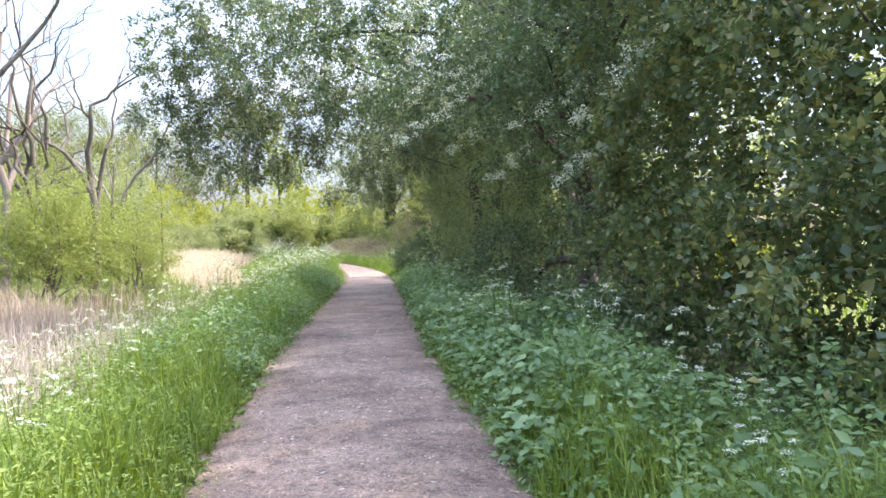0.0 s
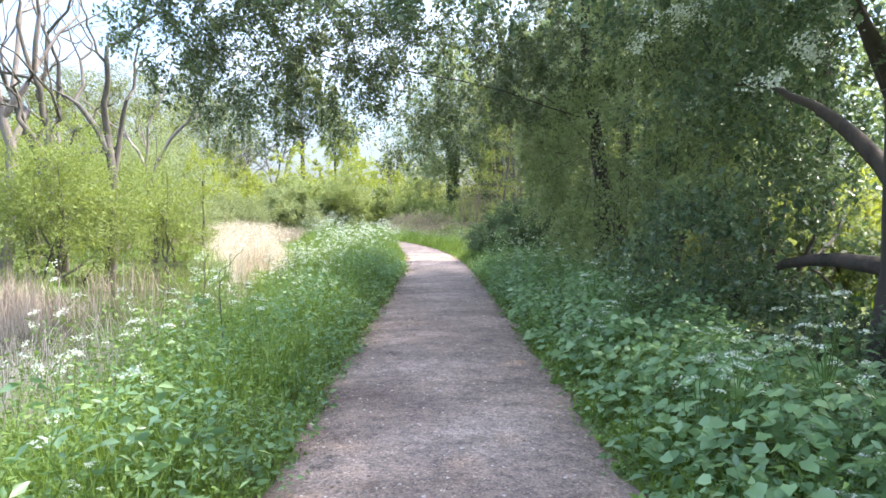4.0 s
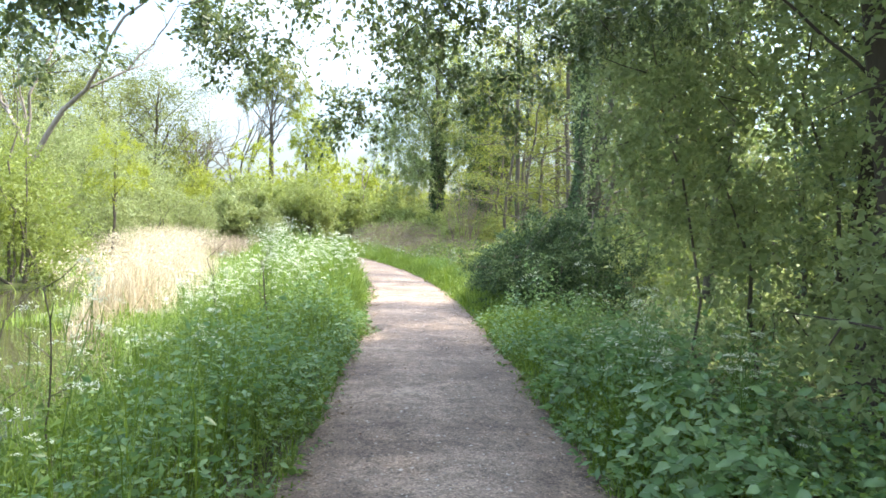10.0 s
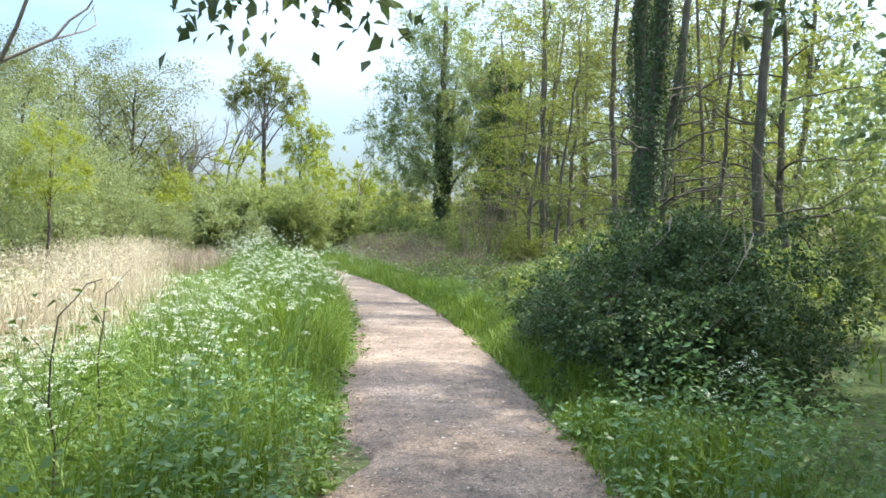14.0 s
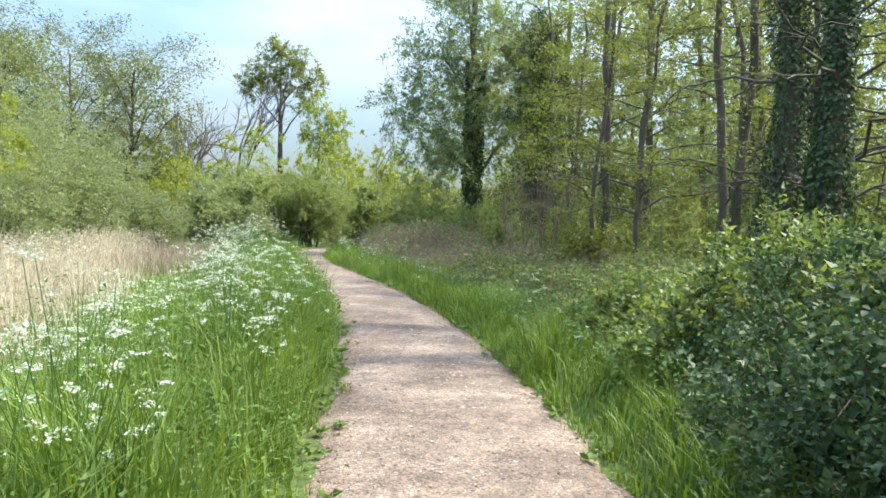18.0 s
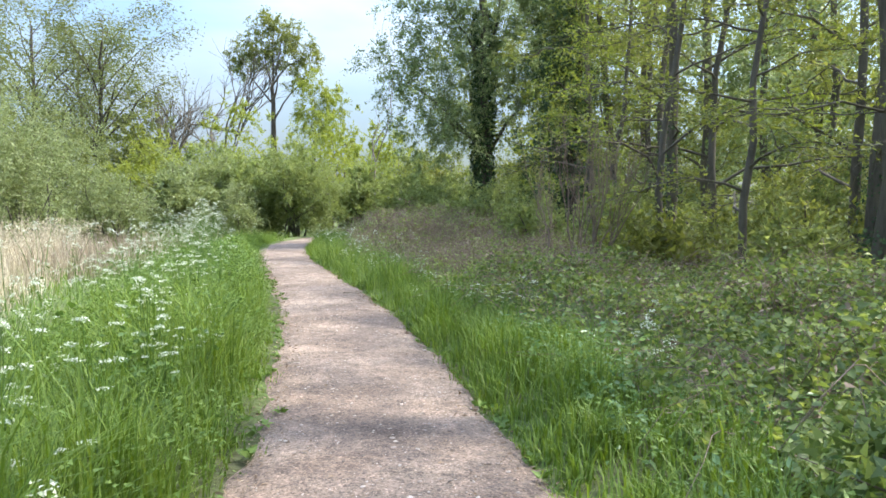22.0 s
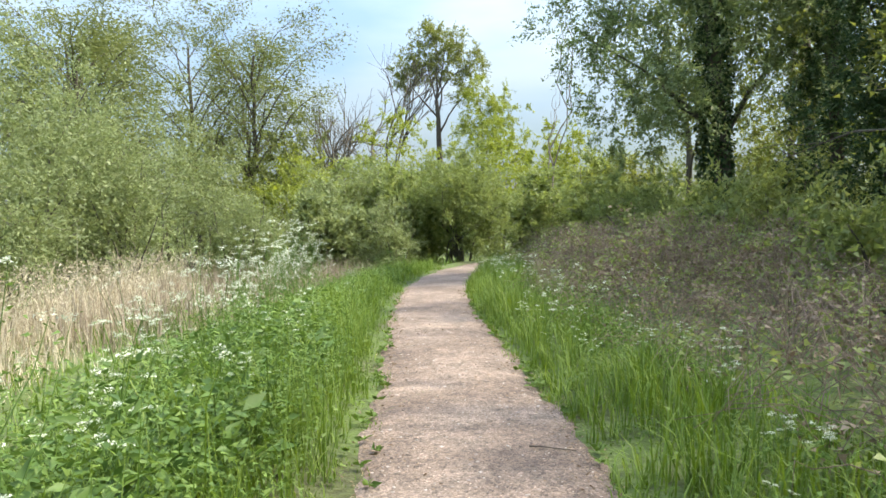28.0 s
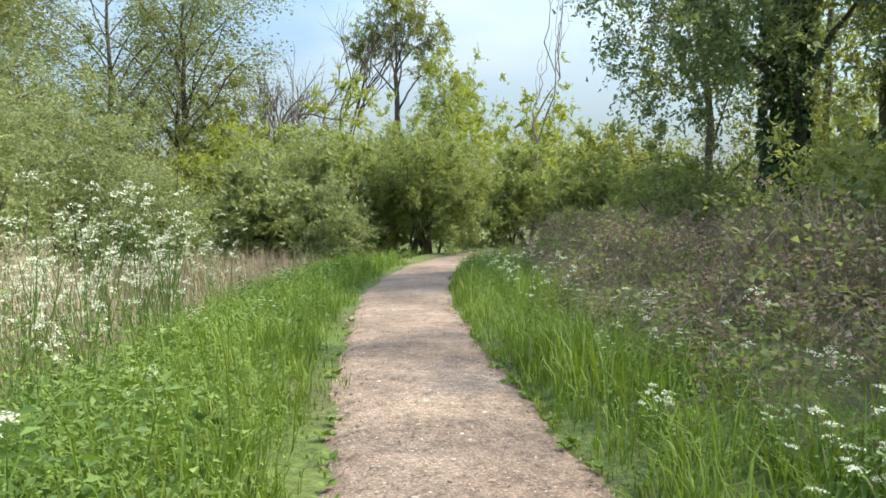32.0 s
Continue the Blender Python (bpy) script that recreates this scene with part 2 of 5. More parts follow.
GRAVEL, GROUND, WATER = gravel_material(), ground_material(), water_material()
BARK = bark_material("bark_grey_brown", (0.03, 0.026, 0.02), (0.118, 0.102, 0.078))
BARK_DARK = bark_material("bark_dark", (0.02, 0.016, 0.012), (0.075, 0.06, 0.047))
DEADWOOD = bark_material("bleached_deadwood", (0.075, 0.06, 0.048), (0.23, 0.195, 0.165), 14)
TWIG = bark_material("twig", (0.05, 0.04, 0.03), (0.16, 0.13, 0.10), 20)
BRAMBLE_CANE = bark_material("dry_bramble_cane", (0.075, 0.052, 0.04), (0.24, 0.18, 0.14), 20)
HAW = leaf_material("hawthorn_leaf", (0.042, 0.078, 0.04), (0.09, 0.145, 0.07), (0.19, 0.245, 0.12), 0.32, 0.36)
OAK = leaf_material("oak_leaf", (0.045, 0.072, 0.033), (0.092, 0.13, 0.058), (0.17, 0.205, 0.09), 0.4, 0.32)
IVY = leaf_material("ivy_leaf", (0.022, 0.045, 0.019), (0.05, 0.09, 0.036), (0.13, 0.185, 0.075), 0.55, 0.25, 0.35, 0.28)
SALLOW = leaf_material("sallow_leaf", (0.115, 0.148, 0.06), (0.185, 0.228, 0.093), (0.29, 0.33, 0.155), 0.6, 0.38, 0.35)
WILLOW = leaf_material("willow_leaf", (0.11, 0.152, 0.04), (0.16, 0.205, 0.056), (0.22, 0.265, 0.08), 0.7, 0.42, 0.5)
YELLOW = leaf_material("young_yellow_green_leaf", (0.15, 0.185, 0.038), (0.21, 0.255, 0.053), (0.27, 0.31, 0.08), 0.65, 0.48, 0.5)
ASH = leaf_material("ash_leaf", (0.1, 0.145, 0.06), (0.17, 0.225, 0.095), (0.265, 0.315, 0.145), 0.5, 0.42)
WOOD_LEAF = leaf_material("woodland_leaf", (0.08, 0.1, 0.032), (0.148, 0.175, 0.049), (0.245, 0.27, 0.08), 0.55, 0.5)
DARK_BUSH = leaf_material("dark_bush_leaf", (0.065, 0.095, 0.036), (0.115, 0.155, 0.055), (0.19, 0.23, 0.085), 0.55, 0.5)
ELDER = leaf_material("young_maple_leaf", (0.045, 0.085, 0.04), (0.1, 0.15, 0.062), (0.27, 0.25, 0.09), 0.32, 0.42)
HEDGE = leaf_material("hedge_leaf", (0.11, 0.148, 0.05), (0.18, 0.225, 0.078), (0.27, 0.315, 0.12), 0.6, 0.48, 0.35)
REED_GREY = leaf_material("grey_reed", (0.25, 0.21, 0.16), (0.37, 0.32, 0.26), (0.5, 0.45, 0.38), 0.7, 0.3, 0.3)
OLIVE = leaf_material("willow_leaf_olive", (0.085, 0.106, 0.036), (0.13, 0.155, 0.052), (0.18, 0.205, 0.075), 0.75, 0.35, 0.5)
HAZEL = leaf_material("hazel_leaf", (0.115, 0.16, 0.075), (0.2, 0.255, 0.12), (0.29, 0.34, 0.17), 0.42, 0.56)
BRAMBLE = leaf_material("bramble_leaf", (0.056, 0.094, 0.027), (0.14, 0.195, 0.055), (0.3, 0.345, 0.105), 0.5, 0.42)
NETTLE = leaf_material("nettle_leaf", (0.075, 0.15, 0.065), (0.14, 0.24, 0.1), (0.23, 0.335, 0.15), 0.36, 0.4)
MUSTARD = leaf_material("garlic_mustard_leaf", (0.09, 0.17, 0.072), (0.15, 0.255, 0.105), (0.22, 0.335, 0.145), 0.38, 0.35)
HOGWEED = leaf_material("hogweed_leaf", (0.045, 0.09, 0.02), (0.088, 0.158, 0.037), (0.16, 0.24, 0.064), 0.5, 0.32, 0.35, 0.3)
PARSLEY = leaf_material("cow_parsley_leaf", (0.05, 0.098, 0.021), (0.112, 0.182, 0.04), (0.205, 0.288, 0.075), 0.55, 0.26, 0.45, 0.25)
GRASS = leaf_material("grass_blade", (0.05, 0.1, 0.018), (0.125, 0.198, 0.036), (0.245, 0.32, 0.075), 0.5, 0.32, 0.5, 0.25)
TURF = leaf_material("short_turf", (0.055, 0.106, 0.012), (0.092, 0.165, 0.019), (0.147, 0.212, 0.037), 0.6, 0.35, 0.45, 0.25)
REED = leaf_material("dry_reed", (0.28, 0.235, 0.155), (0.44, 0.388, 0.275), (0.62, 0.565, 0.43), 0.7, 0.3, 0.2)
REED_BROWN = leaf_material("brown_reed", (0.17, 0.132, 0.092), (0.28, 0.228, 0.168), (0.42, 0.355, 0.275), 0.7, 0.25, 0.3)
BLOSSOM = leaf_material("white_blossom", (0.42, 0.47, 0.33), (0.53, 0.57, 0.45), (0.66, 0.69, 0.6), 0.7, 0.3, 0.1)
STEM = leaf_material("green_stem", (0.064, 0.130, 0.019), (0.092, 0.177, 0.025), (0.129, 0.224, 0.037), 0.6, 0.1)
LITTER = leaf_material("leaf_litter", (0.12, 0.08, 0.05), (0.24, 0.17, 0.11), (0.42, 0.34, 0.25), 0.8, 0.1)
MAPLE = leaf_material("maple_leaf", (0.095, 0.13, 0.03), (0.155, 0.2, 0.046), (0.25, 0.29, 0.076), 0.5, 0.48)
DEAD_LEAF = leaf_material("dead_bramble_leaf", (0.12, 0.085, 0.055), (0.215, 0.16, 0.112), (0.34, 0.27, 0.2), 0.8, 0.15)
STONE = leaf_material("pebble", (0.1, 0.078, 0.064), (0.25, 0.205, 0.172), (0.46, 0.405, 0.355), 0.85, 0.0, 0.1)


# ---- mesh helpers ----
def mesh_from(name, verts, faces, material):
    """A mesh from an array of points and an array of triangles or quads."""
    verts, faces = np.asarray(verts, np.float32), np.asarray(faces, np.int32)
    me = bpy.data.meshes.new(name)
    k = faces.shape[1]
    me.vertices.add(len(verts))
    me.vertices.foreach_set("co", verts.ravel())
    me.loops.add(faces.size)
    me.loops.foreach_set("vertex_index", faces.ravel())
    me.polygons.add(len(faces))
    me.polygons.foreach_set("loop_start", np.arange(0, faces.size, k, dtype=np.int32))
    me.materials.append(material)
    me.update(calc_edges=True)
    return me


def part(name, mesh, parent, label="", kind=""):
    ob = new(name, mesh)
    ob.parent = parent
    return tagged(ob, label, kind=kind)


def thing(name, base, label, category, group="", kind=""):
    ob = new(name)
    ob.empty_display_size = 0.3
    ob.location = base
    return tagged(ob, label, category, group, kind)


def unit(v):
    return v / np.maximum(np.linalg.norm(v, axis=-1, keepdims=True), 1e-9)


def leaf_geometry(rng, at, along, size, aspect=0.5, fold=0.25, jitter=0.35, facing=None, simple=False):
    """Pointed, folded leaves: four points and two triangles each; simple ones, for far foliage, are single pointed triangles."""
    n = len(at)
    along = unit(along + rng.normal(0, jitter, (n, 3)))
    turned = rng.normal(0, 1, (n, 3)) + (0, 0, 1.2) if facing is None else facing + rng.normal(0, 0.35, (n, 3))
    side = unit(np.cross(along, turned))
    up = np.cross(side, along)
    s = (size * rng.uniform(0.5, 1.45, n))[:, None]
    b = at
    tip = at + along * s
    if simple:
        v = np.stack([b + side * s * aspect * 0.5, tip, b - side * s * aspect * 0.5], 1).reshape(-1, 3)
        return v, np.arange(n)[:, None] * 3 + np.array([[0, 1, 2]])
    midp = at + along * s * 0.45 + up * s * fold * aspect
    v = np.stack([b, midp + side * s * aspect * 0.5, tip, midp - side * s * aspect * 0.5], 1).reshape(-1, 3)
    i = np.arange(n)[:, None] * 4
    f = np.concatenate([i + [0, 1, 2], i + [0, 2, 3]], 0)
    return v, f


def join(pieces):
    vs, fs, o = [], [], 0
    for v, f in pieces:
        vs.append(v)
        fs.append(f + o)
        o += len(v)
    return np.concatenate(vs), np.concatenate(fs)


def tube(points, radii, sides=6):
    """A tapering tube along the points, as quads."""
    p = np.asarray(points, float)
    r = np.asarray(radii, float)
    d = unit(np.gradient(p, axis=0))
    ref = np.where(np.abs(d[:, 2:3]) > 0.9, np.array([[1.0, 0, 0]]), np.array([[0, 0, 1.0]]))
    a = unit(np.cross(d, ref))
    c = np.cross(d, a)
    ang = np.arange(sides) * 2 * np.pi / sides
    v = (p[:, None] + (a[:, None] * np.cos(ang)[None, :, None] + c[:, None] * np.sin(ang)[None, :, None]) * r[:, None, None]).reshape(-1, 3)
    i = np.arange(len(p) - 1)[:, None] * sides
    j = np.arange(sides)[None]
    k = (j + 1) % sides
    f = np.stack([i + j, i + k, i + sides + k, i + sides + j], -1).reshape(-1, 4)
    return v, f


def wander(rng, a, b, n=6, wobble=0.08):
    """A crooked line from a to b."""
    a, b = np.asarray(a, float), np.asarray(b, float)
    t = np.linspace(0, 1, n)[:, None]
    off = np.cumsum(rng.normal(0, 1, (n, 3)), 0)
    off -= off[0] + (off[-1] - off[0]) * t
    return a + (b - a) * t + off * wobble * np.linalg.norm(b - a) / n ** 0.5


def branching(rng, start, way, length, radius, depth, spread=0.6, lift=0.25, kids=3, out=None, sides=5, tips=None, crook=0.16, thin=0.55):
    """Limbs that fork into ever thinner branches; gives tubes, and the ends of the twigs."""
    way = unit(np.asarray(way, float))
    end = np.asarray(start, float) + way * length
    line = wander(rng, start, end, 5, crook)
    out.append(tube(line, np.linspace(radius, radius * 0.55, 5), sides))
    if depth == 0:
        if tips is not None:
            tips.append(end)
        return
    for k in range(kids):
        s = 0.45 + 0.55 * (k + 1) / kids
        p = line[min(4, int(s * 4))]
        w = way + rng.normal(0, spread, 3) + (0, 0, lift)
        branching(rng, p, w, length * rng.uniform(0.55, 0.8), radius * thin, depth - 1, spread, lift, kids, out, max(3, sides - 1), tips, crook, thin)


def sprays(rng, blobs, count, per, reach, droop=0.25, shell=0.5, ragged=0.25, tuft=6):
    """Leaf places on leafy sprays that grow in tufts out of rounded masses: points and the way each leaf points."""
    bl = np.asarray(blobs, float)
    area = (bl[:, 3] * bl[:, 4] + bl[:, 3] * bl[:, 5] + bl[:, 4] * bl[:, 5])
    m = max(len(bl) * 6, count // tuft)
    which = rng.choice(len(bl), m, p=area / area.sum())
    d = unit(rng.normal(0, 1, (m, 3)))
    ph = which * 1.7
    lump = 1 + ragged * np.sin(4 * d[:, 0] + 3 * d[:, 2] + ph) * np.cos(5 * d[:, 1] - 2 * d[:, 2] + 2 * ph) + rng.normal(0, 0.4 * ragged, m)
    rho = (shell + (1 - shell) * rng.uniform(0, 1, m) ** 0.6) * lump
    centre = bl[which, :3] + d * bl[which, 3:] * rho[:, None]
    # every tuft is a star of short sprays round the end of one twig
    own = rng.integers(0, m, count)
    start = centre[own] + rng.normal(0, 0.1, (count, 3)) * reach
    way = unit(d[own] * 0.55 + rng.normal(0, 0.6, (count, 3)) + (0, 0, 0.1 - droop))
    length = reach * rng.uniform(0.35, 1.05, count)
    t = np.tile((np.arange(per) + 0.5) / per, (count, 1)) + rng.normal(0, 0.08, (count, per))
    at = start[:, None] + way[:, None] * (t * length[:, None])[..., None]
    at[..., 2] -= droop * 0.6 * (t ** 2) * length[:, None]
    at = at + rng.normal(0, 0.06, at.shape) * reach
    out = way[:, None] * 0.8 + rng.normal(0, 0.65, at.shape)
    return at.reshape(-1, 3), out.reshape(-1, 3), start, start + way * length[:, None]


def crown_mesh(rng, name, blobs, count, per, reach, size, material, aspect=0.5, droop=0.25, shell=0.5, ragged=0.25, thin_past=None, core=0.1, simple=False, core_from=-1e9, tuft=6):
    at, way, a, b = sprays(rng, blobs, count, per, reach, droop, shell, ragged, tuft)
    if thin_past is not None:
        # the far side of the crown carries fewer leaves
        keep = (at[:, 0] < thin_past) | (rng.uniform(0, 1, len(at)) < 0.35)
        at, way = at[keep], way[keep]
    v, f = leaf_geometry(rng, at, way, np.full(len(at), size), aspect, simple=simple)
    # older, larger leaves deep inside, which close the crown
    k = int(count * per * core)
    if k:
        bl = np.asarray(blobs, float)
        bl = bl[bl[:, 0] > core_from]
        w = rng.integers(0, len(bl), k)
        ca = bl[w, :3] + unit(rng.normal(0, 1, (k, 3))) * bl[w, 3:] * (0.62 * rng.uniform(0, 1, (k, 1)) ** 0.5)
        v, f = join([(v, f), leaf_geometry(rng, ca, rng.normal(0, 1, (k, 3)), np.full(k, size * 1.35), 0.7, simple=simple)])
    return mesh_from(name, v, f, material), a, b


def twig_mesh(rng, name, a, b, count, radius, material):
    pick = rng.choice(len(a), min(int(count * 0.6), len(a)), replace=False)
    return mesh_from(name, *join([tube(wander(rng, a[i], b[i], 3, 0.1), [radius, radius * 0.7, radius * 0.3], 3) for i in pick]), material)


def tree(name, label, category, base, trunk, blobs, count, per, reach, size, leaf, seed, bark=BARK, group="", aspect=0.5,
         droop=0.25, shell=0.5, ragged=0.25, twigs=150, limb_r=0.4, lean=None, core=0.1, limb_each=1, thin_past=None, simple=True, core_from=-1e9):
    """A tree: trunk (height, radius), one limb to each mass of leaves, thin twigs and a crown of single leaves."""
    rng = np.random.default_rng(seed)
    ob = thing(name, base, label, category, group)
    bl = np.asarray(blobs, float) - np.array([*base, 0, 0, 0])
    h, r = trunk
    top = np.array(lean if lean is not None else (rng.normal(0, 0.04) * h, rng.normal(0, 0.04) * h, h), float)
    line = wander(rng, (0, 0, -0.15), top, 9, 0.025)
    rad = r * (1 - 0.55 * np.linspace(0, 1, 9))
    rad[0] *= 1.35
    part("trunk", mesh_from("trunk", *tube(line, rad, 9), bark), ob)
    for n_limb, c in enumerate(bl):
        if n_limb % limb_each:
            continue
        s = min(8, max(2, int(8 * min(1, max(0.25, (c[2] - 0.4 * c[5]) / h * 0.85)))))
        target = c[:3] + rng.normal(0, 0.15, 3) * c[3:]
        span = np.linalg.norm(target - line[s])
        bow = (line[s] + target) / 2 + np.array([0, 0, 0.16 * span]) + rng.normal(0, 0.07, 3) * span
        q = np.linspace(0, 1, 9)[:, None]
        lim = line[s] * (1 - q) ** 2 + bow * 2 * q * (1 - q) + target * q ** 2 + np.cumsum(rng.normal(0, 0.008, (9, 3)), 0) * span * (q > 0)
        v, f = tube(lim, np.linspace(rad[s] * limb_r, r * 0.05, 9), 6)
        part("limb", mesh_from("limb", v, f, bark), ob)
    cm, a, b = crown_mesh(rng, "crown", bl, count, per, reach, size, leaf, aspect, droop, shell, ragged, thin_past, core, simple, core_from)
    part("crown", cm, ob)
    if twigs:
        tagged(part("twig_growth", twig_mesh(rng, "twig_growth", a, b, twigs, 0.006 + size * 0.03, TWIG if bark is not BARK_DARK else BARK_DARK), ob), kind="stuff")
    return ob, a, b


def limb_tree(name, label, base, height, radius, lean, seed, leaf, limbs=12, reach=3.0, low=0.2, rise=0.35, droop=0.3, size=0.08, tufts=4, per=12, flat=0.35,
              bark=BARK, group="", subs=6, spread=0.2, simple=True, category="tree", turn=0.0, sway=6.3):
    """A tree drawn limb by limb: each limb carries side branches, and these carry flat tufts of leaves."""
    rng = np.random.default_rng(seed)
    ob = thing(name, base, label, category, group)
    line = wander(rng, (0, 0, -0.12), (lean[0], lean[1], height), 10, 0.035)
    rad = radius * (1 - 0.72 * np.linspace(0, 1, 10))
    rad[0] *= 1.3
    part("trunk", mesh_from("trunk", *tube(line, rad, 8), bark), ob)
    up = np.array([0, 0, 1.0])
    at, ways, tubes = [], [], []
    for k in range(limbs):
        u = low + (1 - low) * (k + rng.uniform(0.1, 0.9)) / limbs
        i = min(int(u * 9), 8)
        p = line[i] + (line[i + 1] - line[i]) * (u * 9 - i)
        a = turn + ((k * 2.4 + rng.normal(0, 0.4)) % 6.283 - 3.14) * sway / 6.3
        far = reach * (1.15 - 0.55 * u) * rng.uniform(0.7, 1.2)
        h = np.array([np.cos(a), np.sin(a), 0])
        t = np.linspace(0, 1, 7)[:, None]
        limb = p + h * far * t + up * (rise * far * t - droop * far * t ** 2) + np.cumsum(rng.normal(0, 0.025, (7, 3)), 0) * far * (t > 0)
        thick = max(0.012, rad[i] * 0.42)
        part("limb", mesh_from("limb", *tube(limb, np.linspace(thick, 0.006, 7), 5), bark), ob)
        for j in range(subs):
            q = 0.25 + 0.75 * (j + rng.uniform()) / subs
            b = limb[min(6, int(q * 6 + 0.5))]
            side = np.cross(up, h) * (-1) ** j
            way = unit(h * 0.8 + side * rng.uniform(0.4, 1.1) + up * rng.normal(0.15, 0.25))
            e = b + way * far * rng.uniform(0.22, 0.42) * (1.2 - 0.5 * q) - up * droop * 0.08 * far
            tubes.append(tube(wander(rng, b, e, 4, 0.1), np.linspace(thick * 0.4, 0.004, 4), 3))
            c = b + (e - b) * rng.uniform(0.3, 1.08, (tufts, 1)) + rng.normal(0, 0.03, (tufts, 3)) * far
            at.append(np.repeat(c, per, 0) + rng.normal(0, 1, (tufts * per, 3)) * (spread, spread, spread * flat))
            ways.append(rng.normal(0, 0.7, (tufts * per, 3)) * (1, 1, 0.5) + way - up * 0.25 * droop)
    part("branchwork", mesh_from("branchwork", *join(tubes), bark), ob, kind="stuff")
    at, ways = np.concatenate(at), np.concatenate(ways)
    v, f = leaf_geometry(rng, at, ways, np.full(len(at), size), 0.6, simple=simple)
    part("crown", mesh_from("crown", v, f, leaf), ob)
    return ob


# ---- plan of the path: middle and half width by distance along it ----
PY = np.array([-30, -8, 0, 3, 6, 9, 12, 15, 18, 21, 24, 27, 30, 33, 36, 39, 42, 45, 48, 51, 54, 57, 60, 64, 70, 80])
PX = np.array([-0.6, 0.0, 0.06, 0.06, 0.07, 0.13, 0.29, 0.48, 0.68, 0.86, 1.01, 1.08, 1.03, 0.84, 0.49, -0.02, -0.67, -1.38, -2.08, -2.69, -3.1, -3.3, -3.2, -2.4, -0.2, 6.0])
PW = np.array([1.1, 1.08, 1.08, 1.05, 1.04, 1.03, 1.02, 1.0, 0.97, 0.95, 0.92, 0.89, 0.87, 0.84, 0.81, 0.79, 0.77, 0.76, 0.76, 0.76, 0.76, 0.76, 0.76, 0.76, 0.76, 0.76])
mid_x = lambda y: np.interp(y, PY, PX)
half_w = lambda y: np.interp(y, PY, PW)


def lumps(x, y, k=1.0):
    """Gentle unevenness of the ground."""
    return 0.5 * np.sin(1.3 * k * x + 0.4 * np.sin(0.7 * k * y)) * np.cos(0.9 * k * y + 0.3) + 0.5 * np.sin(2.9 * k * x + 1.1 * k * y) * np.cos(2.3 * k * y - 0.8 * k * x)


def ground_z(x, y):
    """Height of the ground: the path's bank, falling to the marsh on one side, a low rise on the other."""
    x, y = np.asarray(x, float), np.asarray(y, float)
    off = x - mid_x(y)
    w = half_w(y)
    left = np.clip((-off - w - 0.5) / 2.3, 0, 1)
    left = left * left * (3 - 2 * left)
    right = np.clip((off - w) / 3.0, 0, 1)
    near = np.clip((np.abs(off) - w) / 0.5, 0, 1)
    pond = np.maximum(np.clip(1 - ((x + 6.0) / 3.6) ** 2 - ((y - 18.5) / 9.0) ** 2, 0, 1), np.clip(1 - ((x + 8.4) / 2.4) ** 2 - ((y - 28.5) / 4.5) ** 2, 0, 1))
    return -0.02 + 0.05 * near - 0.42 * left - 0.35 * np.minimum(pond * 2, 1) * left + 0.12 * right + 0.03 * lumps(x, y) * near


# ---- ground, path, water ----
def axis(fine0, fine1, step, far0, far1, n):
    t = np.linspace(0, 1, n + 1)[1:] ** 2.5
    return np.concatenate([(fine0 + (far0 - fine0) * t)[::-1], np.arange(fine0, fine1, step), fine1 + (far1 - fine1) * np.linspace(0, 1, n + 1) ** 2.5])


def sheet(xs, ys, height):
    gx, gy = np.meshgrid(xs, ys)
    v = np.stack([gx, gy, height(gx, gy)], -1).reshape(-1, 3)
    nx = len(xs)
    i = (np.arange(len(ys) - 1)[:, None] * nx + np.arange(nx - 1)[None]).ravel()
    return v, np.stack([i, i + 1, i + nx + 1, i + nx], -1)


gv, gf = sheet(axis(-16, 14, 0.27, -700, 700, 22), axis(-8, 62, 0.4, -700, 900, 22), ground_z)
ground = tagged(new("ground", mesh_from("ground", gv, gf, GROUND)), "uneven dark soil and turf beside the path", "ground", kind="structure")

ys = np.arange(-10, 66, 0.09)
us = np.linspace(-1, 1, 25)
gy, gu = np.meshgrid(ys, us, indexing="ij")
edge = 1 + 0.012 * np.sin(17 * gy + 5 * np.sign(gu)) + 0.05 * np.sin(2.1 * gy + 3 * np.sign(gu)) + 0.04 * np.sin(5.3 * gy + np.sign(gu)) + 0.025 * np.sin(13.7 * gy)
notch = -0.42 * np.exp(-((gy - 23.2) / 0.5) ** 2) * (gu < 0)
pxx = mid_x(gy) + gu * half_w(gy) * (edge + notch * np.abs(gu)) * 1.03
pz = 0.012 + 0.022 * (1 - gu ** 2) + 0.006 * lumps(pxx * 3, gy * 3) - 0.035 * np.abs(gu) ** 8
pv = np.stack([pxx, gy, pz], -1).reshape(-1, 3)
i = (np.arange(len(ys) - 1)[:, None] * 25 + np.arange(24)[None]).ravel()
path_mesh = mesh_from("path", pv, np.stack([i, i + 1, i + 26, i + 25], -1), GRAVEL)
path_mesh.polygons.foreach_set("use_smooth", np.ones(len(path_mesh.polygons), bool))
path = tagged(new("path", path_mesh), "trodden pinkish gravel footpath with dusty worn middle", "path", kind="structure")

wv, wf = sheet(np.arange(-12, -2.5, 0.5), np.arange(6, 35.5, 0.5), lambda x, y: 0 * x - 0.5)
water = tagged(new("water", mesh_from("water", wv, wf, WATER)), "still shallow marsh water among the reeds", "water", kind="structure")


